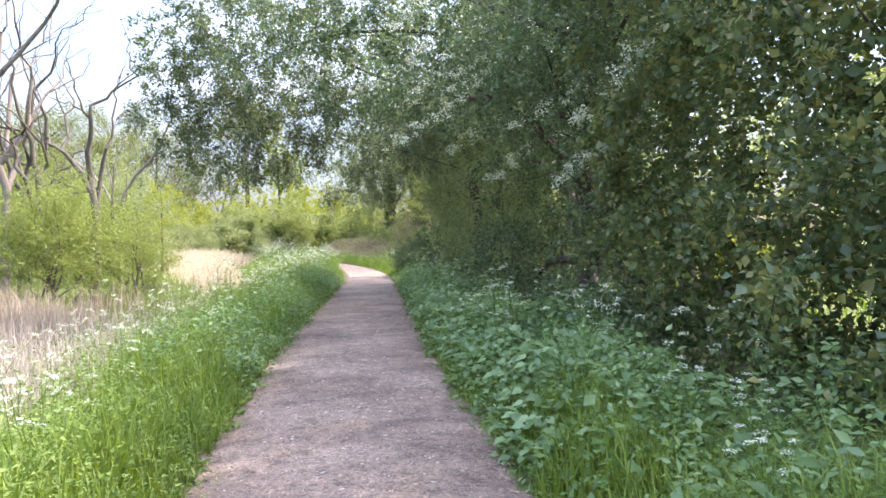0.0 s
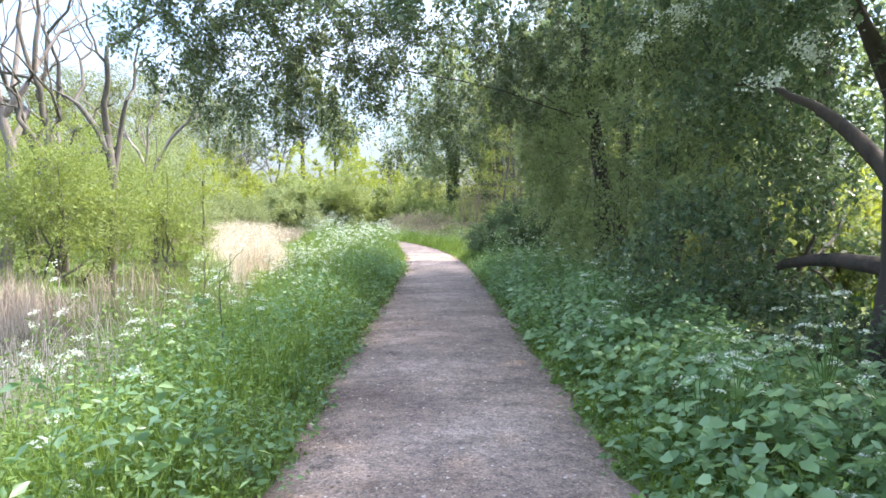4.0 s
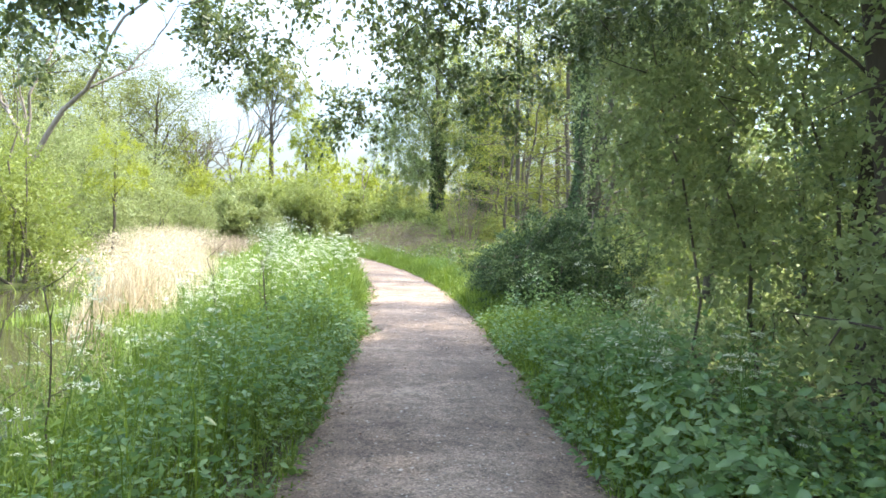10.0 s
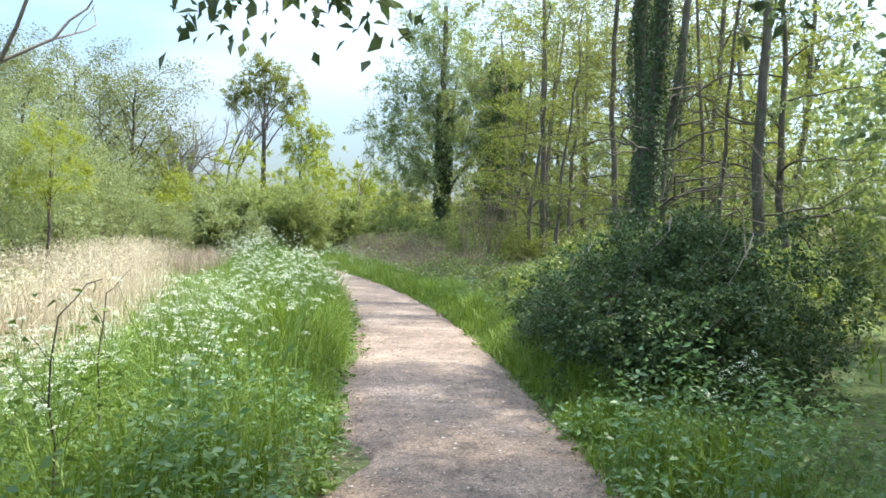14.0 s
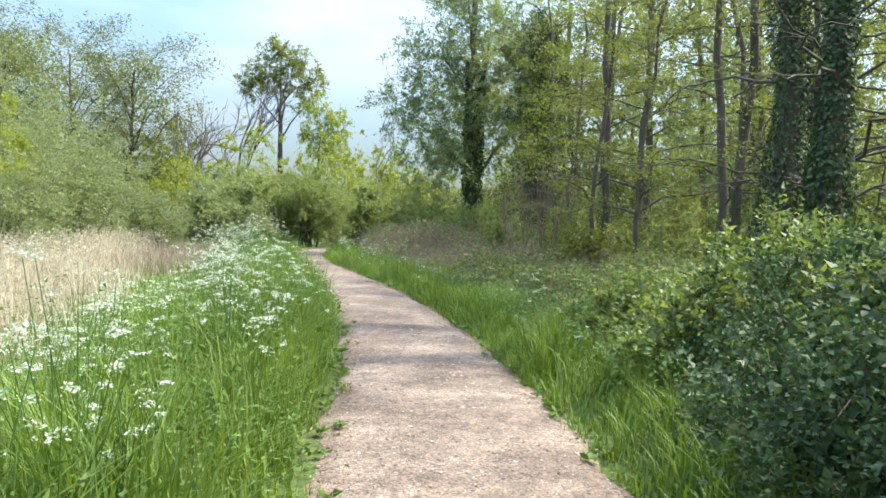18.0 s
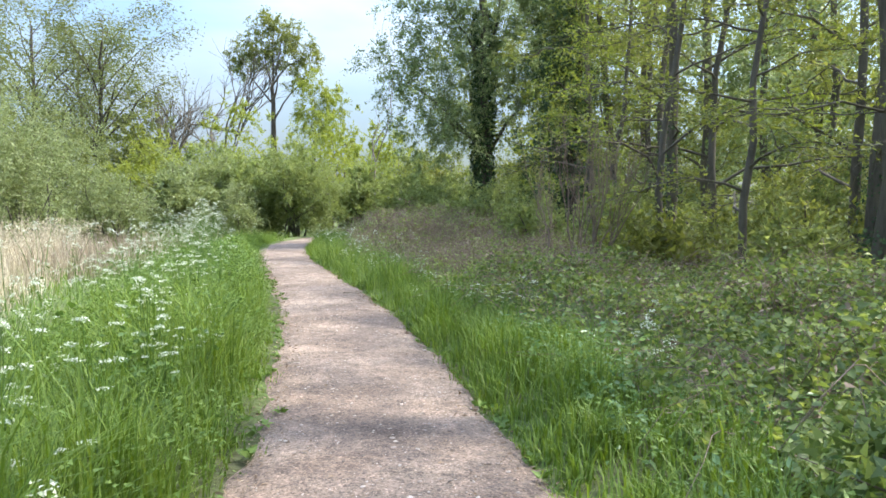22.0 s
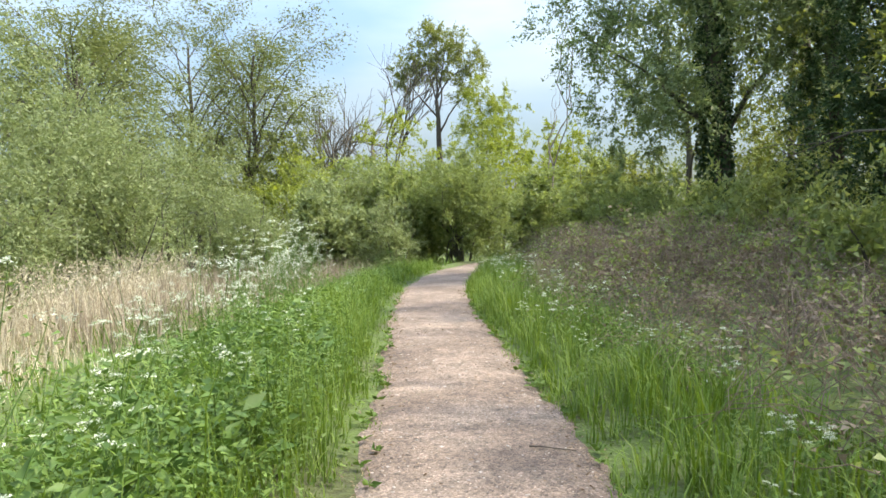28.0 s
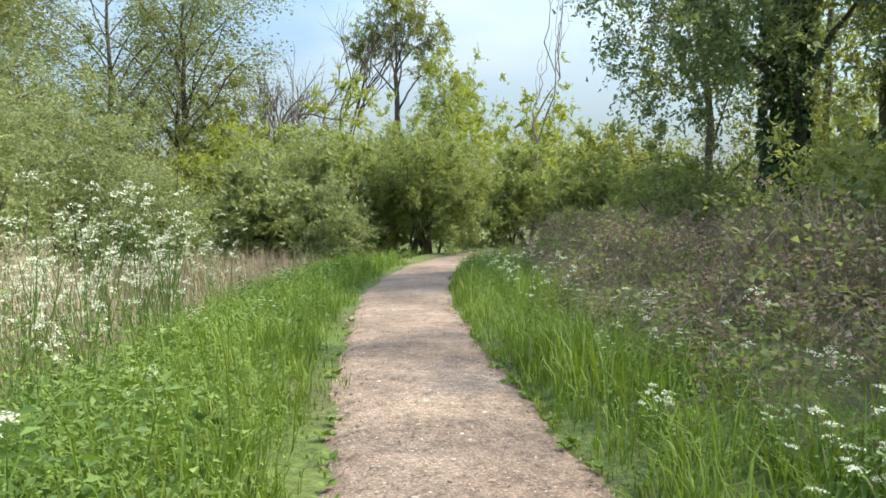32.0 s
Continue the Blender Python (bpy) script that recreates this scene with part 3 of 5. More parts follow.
# ---- low growth ----
def blades(rng, x, y, height, width, lean=0.35, z=None):
    """Bent grass blades: five points and three triangles each."""
    n = len(x)
    z = ground_z(x, y) - 0.02 if z is None else z
    a = rng.uniform(0, 2 * np.pi, n)
    d = np.stack([np.cos(a), np.sin(a), 0 * a], -1)
    s = np.stack([-np.sin(a), np.cos(a), 0 * a], -1)
    h = (height * rng.uniform(0.5, 1.25, n))[:, None]
    w = (width * rng.uniform(0.6, 1.3, n))[:, None]
    b = np.stack([x, y, z], -1)
    k = rng.uniform(0.1, 1, n)[:, None] * lean
    m = b + d * h * k * 0.35 + np.array([0, 0, 1.0]) * h * 0.6
    t = b + d * h * k * 1.1 + np.array([0, 0, 1.0]) * h * (1 - 0.25 * k)
    v = np.stack([b - s * w, b + s * w, m - s * w * 0.7, m + s * w * 0.7, t], 1).reshape(-1, 3)
    i = np.arange(n)[:, None] * 5
    return v, np.concatenate([i + [0, 1, 3], i + [0, 3, 2], i + [2, 3, 4]], 0)


def verge_points(rng, n, y0, y1, side, near, far, bias=1.0):
    """Places beside the path: side -1 or 1, from near to far metres off its edge."""
    y = rng.uniform(y0, y1, n)
    o = near + (far - near) * rng.uniform(0, 1, n) ** bias
    return mid_x(y) + side * (half_w(y) + o), y, o


def stuff(name, v, f, material, label, category):
    return tagged(new(name, mesh_from(name, v, f, material)), label, category, kind="stuff")


def herb_leaves(rng, x, y, top, density, size, spread=0.16, low=0.15, aspect=0.6, simple=False):
    """Leafy stalks: leaves in pairs up each stem."""
    n = len(x)
    h = top * rng.uniform(0.6, 1.2, n)
    t = rng.uniform(low, 1, (n, density))
    a = rng.uniform(0, 2 * np.pi, (n, density))
    d = np.stack([np.cos(a), np.sin(a), np.full_like(a, 0.1) - 0.5 * (1 - t)], -1)
    g = ground_z(x, y)
    at = np.stack([np.broadcast_to(x[:, None], t.shape), np.broadcast_to(y[:, None], t.shape), g[:, None] + t * h[:, None]], -1)
    at = at + d * rng.uniform(0.02, spread, t.shape)[..., None] * (1.2 - 0.6 * t)[..., None]
    return leaf_geometry(rng, at.reshape(-1, 3), d.reshape(-1, 3), np.full(t.size, size), aspect, 0.2, 0.4, simple=simple)


rng = np.random.default_rng(11)
# taller grass of both verges, by stretches of the walk
for y0, y1, side, n, h, far in ((-3, 9, -1, 15000, 0.55, 1.4), (9, 24, -1, 10500, 0.7, 2.2), (24, 38, -1, 25000, 0.85, 2.8), (38, 60, -1, 16000, 0.55, 2.6),
                                (-3, 5, 1, 10000, 0.6, 1.2), (5, 24, 1, 15000, 0.42, 1.0), (24, 38, 1, 17000, 0.5, 1.15), (38, 60, 1, 13000, 0.55, 1.5)):
    near = 0.14 if side < 0 and y0 > 20 else -0.03
    x, y, o = verge_points(rng, n // 12, y0, y1, side, near, far, 1.25)
    own = rng.integers(0, len(x), n)
    x, y = x[own] + rng.normal(0, 0.055, n), y[own] + rng.normal(0, 0.055, n)
    o = np.maximum(side * (x - mid_x(y)) - half_w(y), near * 0.5)
    x = mid_x(y) + side * (half_w(y) + o)
    tall = h * (np.clip(0.05 + o / 0.5, 0.15, 1.0) if side < 0 and y0 > 20 else np.clip(0.35 + o / 0.45, 0.3, 1.0)) * (0.8 + 0.5 * lumps(x, y, 1.7))
    stuff("verge_grass", *blades(rng, x, y, tall, 0.0057, 0.9), GRASS, "long fresh green grass along the path's edge", "grass")
x, y, o = verge_points(rng, 11000, -2, 60, -1, -0.12, 0.5, 1.0)
stuff("edge_turf", *blades(rng, x, y, 0.05 + 0.16 * np.maximum(0, lumps(x, y, 2.3)), 0.005, 0.9), TURF, "short worn turf creeping onto the gravel", "grass")
x, y, o = verge_points(rng, 8000, -2, 60, 1, -0.12, 0.3, 1.0)
stuff("edge_turf", *blades(rng, x, y, 0.05 + 0.16 * np.maximum(0, lumps(x, y, 2.3)), 0.005, 0.9), TURF, "short worn turf creeping onto the gravel", "grass")

x, y, o = verge_points(rng, 10000, 0, 46, -1, 0.2, 2.6)
stuff("tall_grass", *blades(rng, x, y, (0.75 + 0.35 * lumps(x, y, 1.9)) * np.interp(y, [0, 5, 20], [0.75, 0.9, 1.1]), 0.004, 0.7), GRASS, "single tall grass stems above the herbs", "grass")

# nettles and broad-leaved herbs
for y0, y1, side, n, h, near, far, dens, mat, lab in (
        (7, 24, -1, 760, 0.78, -0.06, 1.0, 20, NETTLE, "dense dark green nettles leaning over the path"),
        (0, 24, 1, 1500, 0.72, -0.03, 1.7, 18, NETTLE, "low nettles and garlic mustard under the hedge"),
        (24, 58, -1, 700, 0.6, 0.35, 2.6, 18, HOGWEED, "clumps of nettles among the grass"),
        (38.5, 44.5, -1, 420, 0.75, 0.55, 2.4, 22, HOGWEED, "lush dark green nettles and hogweed leaves by the path"),
        (24, 36, 1, 300, 0.4, 0.5, 1.3, 12, NETTLE, "scattered nettles among the grass")):
    x, y, o = verge_points(rng, n, y0, y1, side, near, far)
    top = h * np.clip(0.5 + o / 0.6, 0.4, 1.1) * (0.8 + 0.6 * lumps(x, y, 1.3)) * (1 + 0.25 * lumps(x, y, 0.45))
    top = np.minimum(top, 0.8)
    stuff("nettles", *herb_leaves(rng, x, y, top, dens, 0.058, aspect=0.48), mat, lab, "nettles")

x, y, o = verge_points(rng, 300, 35.5, 43, -1, 0.55, 2.3)
stuff("broad_leaves", *herb_leaves(rng, x, y, 0.6 * (0.85 + 0.5 * lumps(x, y, 1.3)), 13, 0.13, 0.2, 0.25, 0.5), HOGWEED, "broad pointed nettle and hogweed leaves in a lush clump", "herbs")
x, y, o = verge_points(rng, 520, 1, 21, 1, 0.1, 1.4)
stuff("broad_leaves", *herb_leaves(rng, x, y, 0.5 * (0.85 + 0.5 * lumps(x, y, 1.3)), 12, 0.095, 0.2, 0.25, 0.6), NETTLE, "broad pointed nettle leaves under the hedge", "herbs")

def heart_leaves(rng, at, along, facing, size):
    """Broad heart-shaped leaves, dished along the midrib: six points and four triangles each."""
    n = len(at)
    along = unit(along)
    side = unit(np.cross(along, facing + rng.normal(0, 0.25, (n, 3))))
    up = np.cross(side, along)
    s = (size * rng.uniform(0.6, 1.3, n))[:, None]
    rim = ((0.0, 0.0, 0.0), (-0.02, 0.34, 0.1), (0.42, 0.46, 0.12), (1.0, 0.0, -0.1), (0.42, -0.46, 0.12), (-0.02, -0.34, 0.1))
    v = np.stack([at + (along * a + side * b + up * c) * s for a, b, c in rim], 1).reshape(-1, 3)
    i = np.arange(n)[:, None] * 6
    return v, np.concatenate([i + [0, 1, 2], i + [0, 2, 3], i + [0, 3, 4], i + [0, 4, 5]], 0)


# garlic mustard crowding out from under the hedge
x, y, o = verge_points(rng, 340, 4, 17.5, 1, 0.08, 1.5)
top = 0.62 * np.clip(0.45 + o / 0.5, 0.4, 1.1) * (0.8 + 0.5 * lumps(x, y, 1.3))
k = 13
t = rng.uniform(0.3, 1, (len(x), k))
a = rng.uniform(0, 2 * np.pi, (len(x), k))
d = np.stack([np.cos(a), np.sin(a), 0 * a], -1)
at = np.stack([x[:, None] + 0 * t, y[:, None] + 0 * t, ground_z(x, y)[:, None] + t * top[:, None]], -1) + d * (0.05 + 0.13 * (1.1 - t))[..., None]
stuff("garlic_mustard", *heart_leaves(rng, at.reshape(-1, 3), (d + (0, 0, -0.25)).reshape(-1, 3), (d * 0.5 + (-0.3, -0.2, 1)).reshape(-1, 3), 0.078), MUSTARD, "broad pale green garlic mustard leaves in the hedge's shade", "herbs")

# ferny cow parsley foliage filling both verges
for y0, y1, side, n, near, far, h in ((-2, 9, -1, 1000, -0.05, 1.6, 0.68), (9, 24, -1, 1500, -0.05, 2.4, 0.95), (24, 38, -1, 1050, 0.1, 3.4, 0.9), (38, 46, -1, 900, 0.25, 2.6, 0.95), (46, 58, -1, 400, 0.5, 2.6, 0.6), (0, 24, 1, 1500, 0.0, 1.6, 0.65), (24, 58, 1, 900, 0.3, 1.35, 0.5)):
    x, y, o = verge_points(rng, n, y0, y1, side, near, far)
    v, f = herb_leaves(rng, x, y, h * (0.8 + 0.55 * lumps(x, y, 1.1)) * (1 + 0.3 * lumps(x, y, 0.45)) * np.clip(0.3 + o / 0.7, 0, 1), 34, 0.032, 0.24, 0.12, 0.5, True)
    stuff("fern_leaved_herbs", v, f, PARSLEY, "feathery bright green cow parsley foliage", "herbs")


# ---- cow parsley in flower ----
def cow_parsley(seed, height, heads):
    rng = np.random.default_rng(seed)
    ob = thing("cow_parsley", (0, 0, 0), "tall cow parsley with flat white flower heads", "wild flower", "cow parsley along the path")
    stem = [tube(wander(rng, (0, 0, 0), (rng.normal(0, 0.05), rng.normal(0, 0.05), height * 0.75), 5, 0.04), np.linspace(0.006, 0.004, 5), 4)]
    for k in range(heads):
        a = k * 2.4 + rng.uniform(0, 0.6)
        z0 = height * rng.uniform(0.35, 0.72)
        r = rng.uniform(0.07, 0.22)
        top = np.array([np.cos(a) * r, np.sin(a) * r, height * rng.uniform(0.66, 1.06)])
        big = rng.uniform(0.35, 0.8)
        stem.append(tube(wander(rng, (0, 0, z0), top, 4, 0.05), [0.004, 0.003, 0.003, 0.002], 3))
        um = []
        pts, ways = [], []
        for j in range(10):
            b = j * 2.4
            q = (0.008 + 0.05 * (j / 10) ** 0.5) * big
            c = top + np.array([np.cos(b) * q, np.sin(b) * q, 0.022 - 8 * q * q])
            if j % 3 == 0:
                stem.append(tube(np.array([top, c]), [0.0015, 0.001], 3))
            m = 4
            pts.append(c + rng.normal(0, 1, (m, 3)) * (0.0085, 0.0085, 0.004))
            ways.append(rng.normal(0, 1, (m, 3)) * (1, 1, 0.25))
        v, f = leaf_geometry(rng, np.concatenate(pts), np.concatenate(ways), np.full(40, 0.0115), 0.95, 0.1, 0.2, simple=True)
        part("flower_head", mesh_from("flower_head", v, f, BLOSSOM), ob)
    vs, fs = join(stem)
    part("stem", mesh_from("stem", vs, fs, STEM), ob)
    n = 90
    t = rng.uniform(0.08, 0.8, n)
    a = rng.uniform(0, 2 * np.pi, n)
    rad = rng.uniform(0.03, 0.22, n) * (1.1 - t)
    at = np.stack([np.cos(a) * rad, np.sin(a) * rad, t * height * 0.85], -1)
    v, f = leaf_geometry(rng, at, np.stack([np.cos(a), np.sin(a), 0.2 + 0 * a], -1), np.full(n, 0.05), 0.5, 0.2, 0.5, simple=True)
    part("foliage", mesh_from("foliage", v, f, PARSLEY), ob)
    return ob


first = [cow_parsley(s, h, k) for s, h, k in ((1, 0.85, 8), (2, 1.0, 10), (3, 0.7, 7), (4, 0.95, 11))]
rng = np.random.default_rng(5)
spots = []
for y0, y1, side, n, near, far, grow in ((-1, 8, -1, 20, 0.5, 2.2, 0.75), (8, 24, -1, 30, 0.5, 2.6, 0.95), (24, 31, -1, 40, 0.4, 3.2, 1.15), (31, 37, -1, 48, 0.4, 2.8, 1.12), (37, 44, -1, 34, 0.8, 2.6, 1.28), (44, 58, -1, 16, 0.8, 2.8, 0.9),
                                         (2.5, 9, 1, 13, 0.3, 1.3, 1.2), (9, 20, 1, 24, 0.3, 1.2, 1.0), (20, 34, 1, 12, 0.7, 1.8, 0.75), (34, 58, 1, 46, 0.3, 1.5, 0.85)):
    x, y, o = verge_points(rng, n, y0, y1, side, near, far)
    spots += [(*p, grow) for p in zip(x, y)]
for k, (x, y, grow) in enumerate(spots):
    z = float(ground_z(x, y)) - 0.02
    m = pose(x, y, z, rng.normal(0, 5), rng.normal(0, 5), rng.uniform(0, 360)) @ Matrix.Scale(grow * rng.uniform(0.8, 1.12), 4)
    if k < 4:
        first[k].matrix_basis = m
    else:
        copy_thing(first[k % 4], m)


# denser drifts of it where the flowers run together along the bank
def parsley_drift(label, places, grow, heads, seed):
    rng = np.random.default_rng(seed)
    flowers, stalks = [], []
    x, y = places(rng)
    for px, py, pz in zip(x, y, ground_z(x, y)):
        h = grow * rng.uniform(0.75, 1.15)
        for k in range(heads):
            a, r = rng.uniform(0, 2 * np.pi), rng.uniform(0.03, 0.3)
            top = np.array([px + np.cos(a) * r, py + np.sin(a) * r, pz + h * rng.uniform(0.6, 1.04)])
            foot = top - (np.cos(a) * r * 0.8, np.sin(a) * r * 0.8, h * rng.uniform(0.25, 0.45))
            stalks.append(tube(np.array([foot, (top + foot) / 2 + rng.normal(0, 0.02, 3), top]), [0.003, 0.0025, 0.0015], 3))
            big = rng.uniform(0.35, 1.0)
            q = (0.008 + 0.05 * (np.arange(9) / 9) ** 0.5) * big
            b = np.arange(9) * 2.4 + a
            tilt = rng.normal(0, 0.35, 2)
            c = top + np.stack([np.cos(b) * q, np.sin(b) * q, 0.022 - 9 * q * q + q * (np.cos(b) * tilt[0] + np.sin(b) * tilt[1]) + rng.normal(0, 0.005, 9)], -1)
            flowers.append(np.repeat(c, 4, 0) + rng.normal(0, 1, (36, 3)) * (0.007, 0.007, 0.004))
    at = np.concatenate(flowers)
    stuff("cow_parsley_flowers", *leaf_geometry(rng, at, rng.normal(0, 1, at.shape) * (1, 1, 0.25), np.full(len(at), 0.0108), 0.95, simple=True), BLOSSOM, label, "wild flowers")
    stuff("cow_parsley_stalks", *join(stalks), STEM, "thin branching green stalks of the cow parsley", "wild flowers")


parsley_drift("froth of white cow parsley along the bank", lambda r: verge_points(r, 80, 22, 32, -1, 0.3, 2.6)[:2], 1.15, 7, 501)
parsley_drift("tall white cow parsley crowding the reed edge", lambda r: verge_points(r, 30, 33, 44, -1, 0.75, 2.4)[:2], 1.38, 9, 502)
parsley_drift("white cow parsley on the shady bank", lambda r: verge_points(r, 50, 8, 23, -1, 0.5, 2.3)[:2], 1.15, 6, 503)
parsley_drift("young cow parsley at the start of the bank", lambda r: verge_points(r, 26, 1, 9, -1, 0.4, 1.9)[:2], 0.9, 5, 505)
parsley_drift("tall flowering cow parsley before the reeds", lambda r: verge_points(r, 46, 43.5, 48.5, -1, 1.2, 3.0)[:2], 1.55, 10, 506)
parsley_drift("white cow parsley in the hedge's shade", lambda r: verge_points(r, 24, 4, 22, 1, 0.25, 1.5)[:2], 0.95, 6, 507)
parsley_drift("cow parsley scattered through the tall grass", lambda r: verge_points(r, 16, 33, 52, 1, 0.3, 1.6)[:2], 0.85, 5, 504)


# ---- dry hogweed stalks of the year before ----
def dry_stalk(x, y, height, seed):
    rng = np.random.default_rng(seed)
    ob = thing("dry_hogweed_stalk", (x, y, float(ground_z(x, y))), "dark dry hogweed stalk with bare branching rays", "dead stalk", "dry stalks on the bank")
    line = wander(rng, (0, 0, -0.05), (rng.normal(0, 0.08), rng.normal(0, 0.06), height), 7, 0.05)
    part("stem", mesh_from("stem", *tube(line, np.linspace(0.008, 0.004, 7), 5), BARK_DARK), ob)
    for k in range(4):
        p = line[3 + k % 4]
        a = k * 2.2 + rng.uniform(0, 1)
        e = p + np.array([np.cos(a), np.sin(a), 0.9]) * rng.uniform(0.12, 0.26)
        part("ray", mesh_from("ray", *tube(wander(rng, p, e, 4, 0.12), [0.004, 0.003, 0.003, 0.002], 4), BARK_DARK), ob)


for k, (x, y, h) in enumerate(((-1.1, 21.9, 1.15), (-1.55, 21.6, 1.2), (-0.8, 20.5, 1.1), (-1.7, 17.6, 1.2), (-1.9, 17.3, 1.1), (-2.1, 12.2, 1.15), (-1.7, 11.4, 1.0), (-1.3, 23.0, 1.2))):
    dry_stalk(x, y, h, 540 + k)

# ---- reeds and marsh growth ----
def reed_bed(name, label, n, inside, height, width, material, seed, lean=0.25):
    rng = np.random.default_rng(seed)
    x, y = inside(rng, n)
    if inside is pale_bed:
        near, far = bed_edges(y)
        u = (x - near) / (far - near)
        height = height * np.clip(0.28 + 2.0 * np.minimum(u, 1 - u), 0.15, 1) * np.clip(0.35 + (y - 25.3) / 4, 0, 1) * (0.7 + 0.55 * rng.uniform(0, 1, len(x)) ** 2)
    v, f = blades(rng, x, y, height * (0.85 + 0.3 * lumps(x, y, 0.8)) * rng.uniform(0.55, 1.15, len(x)), width, lean)
    return stuff(name, v, f, material, label, "reeds")


def patchy(x0, x1, y0, y1, k=0.55, above=0.1):
    """Places gathered in patches, with open water between."""
    def places(rng, n):
        x, y = rng.uniform(x0, x1, n * 8), rng.uniform(y0, y1, n * 8)
        pick = np.flatnonzero(lumps(x, y, k) > above)[:n]
        return x[pick], y[pick]
    return places


def bed_edges(y):
    near = np.interp(y, [26, 28, 31, 35, 40, 45, 50, 54], [-4.6, -4.0, -4.1, -4.6, -5.4, -6.6, -8.0, -9.0])
    far = np.interp(y, [26, 28, 30, 35, 40, 54], [-4.9, -5.3, -6.0, -7.8, -9.6, -12.5])
    return near, far


def pale_bed(rng, n):
    y = 25.6 + 28.4 * rng.uniform(0, 1, n) ** 1.15 + rng.normal(0, 0.35, n)
    near, far = bed_edges(y)
    return near + (far - near) * rng.beta(1.5, 1.7, n) + rng.normal(0, 0.28, n), y


reed_bed("reed_bed", "standing bed of dry straw-coloured reeds beside the path", 19000, pale_bed, 1.45, 0.007, REED, 21, 0.75)
reed_bed("reed_bed", "broken and bent straw-coloured reeds", 3500, pale_bed, 0.95, 0.008, REED, 28, 2.2)
rng = np.random.default_rng(27)
x, y = pale_bed(rng, 2600)
at = np.repeat(np.stack([x, y, ground_z(x, y) + 1.2 * rng.uniform(0.7, 1.1, len(x))], -1), 4, 0) + rng.normal(0, 0.035, (len(x) * 4, 3)) * (1, 1, 2)
stuff("reed_plumes", *leaf_geometry(rng, at, rng.normal(0, 0.5, at.shape) + (0.5, 0, 0.5), np.full(len(at), 0.07), 0.3), REED, "soft pale plumes at the tips of the reeds", "reeds")
reed_bed("reed_bed", "brown dead reeds standing in the marsh", 13000,
         patchy(-14, -6.2, 9, 24, 0.4, 0.0), 1.2, 0.007, REED_BROWN, 22, 0.6)
reed_bed("reed_bed", "thin grey-brown dead reeds near the bank", 15000,
         lambda rng, n: (rng.uniform(-8.5, -2.4, n), rng.uniform(0, 13.5, n)), 1.15, 0.0045, REED_GREY, 23, 0.6)
reed_bed("marsh_grass", "fresh green water weeds and sedge in the marsh", 20000, patchy(-9.5, -3.3, 10, 27, 0.55, -0.2), 0.24, 0.008, GRASS, 24, 0.9)

reed_bed("marsh_grass", "coarse green sedge and low growth between the bushes", 15000,
         lambda rng, n: (rng.uniform(-19, -4.2, n), rng.uniform(20, 66, n)), 0.5, 0.012, GRASS, 25, 0.9)
reed_bed("reed_bed", "dead grey-brown reed stalks under the sallows", 8000,
         lambda rng, n: (rng.uniform(-14, -6.5, n), rng.uniform(46, 62, n)), 1.0, 0.009, REED_BROWN, 26, 0.6)

# ---- bushes ----
def bush(name, label, base, blobs, count, per, reach, size, leaf, seed, stems=6, twigs=120, droop=0.1, shell=0.35, ragged=0.25, category="bush", aspect=0.5, simple=True):
    """Many-stemmed bush: stems from one stool, twigs and single leaves."""
    rng = np.random.default_rng(seed)
    ob = thing(name, base, label, category)
    bl = np.asarray(blobs, float) - np.array([*base, 0, 0, 0])
    for k in range(stems):
        c = bl[k % len(bl)]
        lim = wander(rng, (rng.normal(0, 0.25), rng.normal(0, 0.25), -0.1), c[:3] + rng.normal(0, 0.45, 3) * c[3:], 6, 0.1)
        part("stem", mesh_from("stem", *tube(lim, np.linspace(0.05, 0.012, 6), 5), BARK), ob)
    cm, a, b = crown_mesh(rng, "foliage", bl, count, per, reach, size, leaf, aspect, droop, shell, ragged, simple=simple)
    part("foliage", cm, ob)
    if twigs:
        part("twig_growth", twig_mesh(rng, "twig_growth", a, b, twigs, 0.005 + size * 0.025, TWIG), ob, kind="stuff")
    return ob


def mound(cx, cy, z0, z1, rx, ry, k, seed):
    """Overlapping rounded masses that make up a bush from z0 to z1."""
    rng = np.random.default_rng(seed)
    out = []
    h = z1 - z0
    for j in range(k):
        a = j * 2.4
        q = (j / k) ** 0.5
        zz = z0 + h * (0.62 - 0.32 * q) + rng.normal(0, 0.05) * h
        out.append((cx + np.cos(a) * q * rx * 0.75, cy + np.sin(a) * q * ry * 0.75, zz, rx * 0.5, ry * 0.5, h * 0.4))
    return out


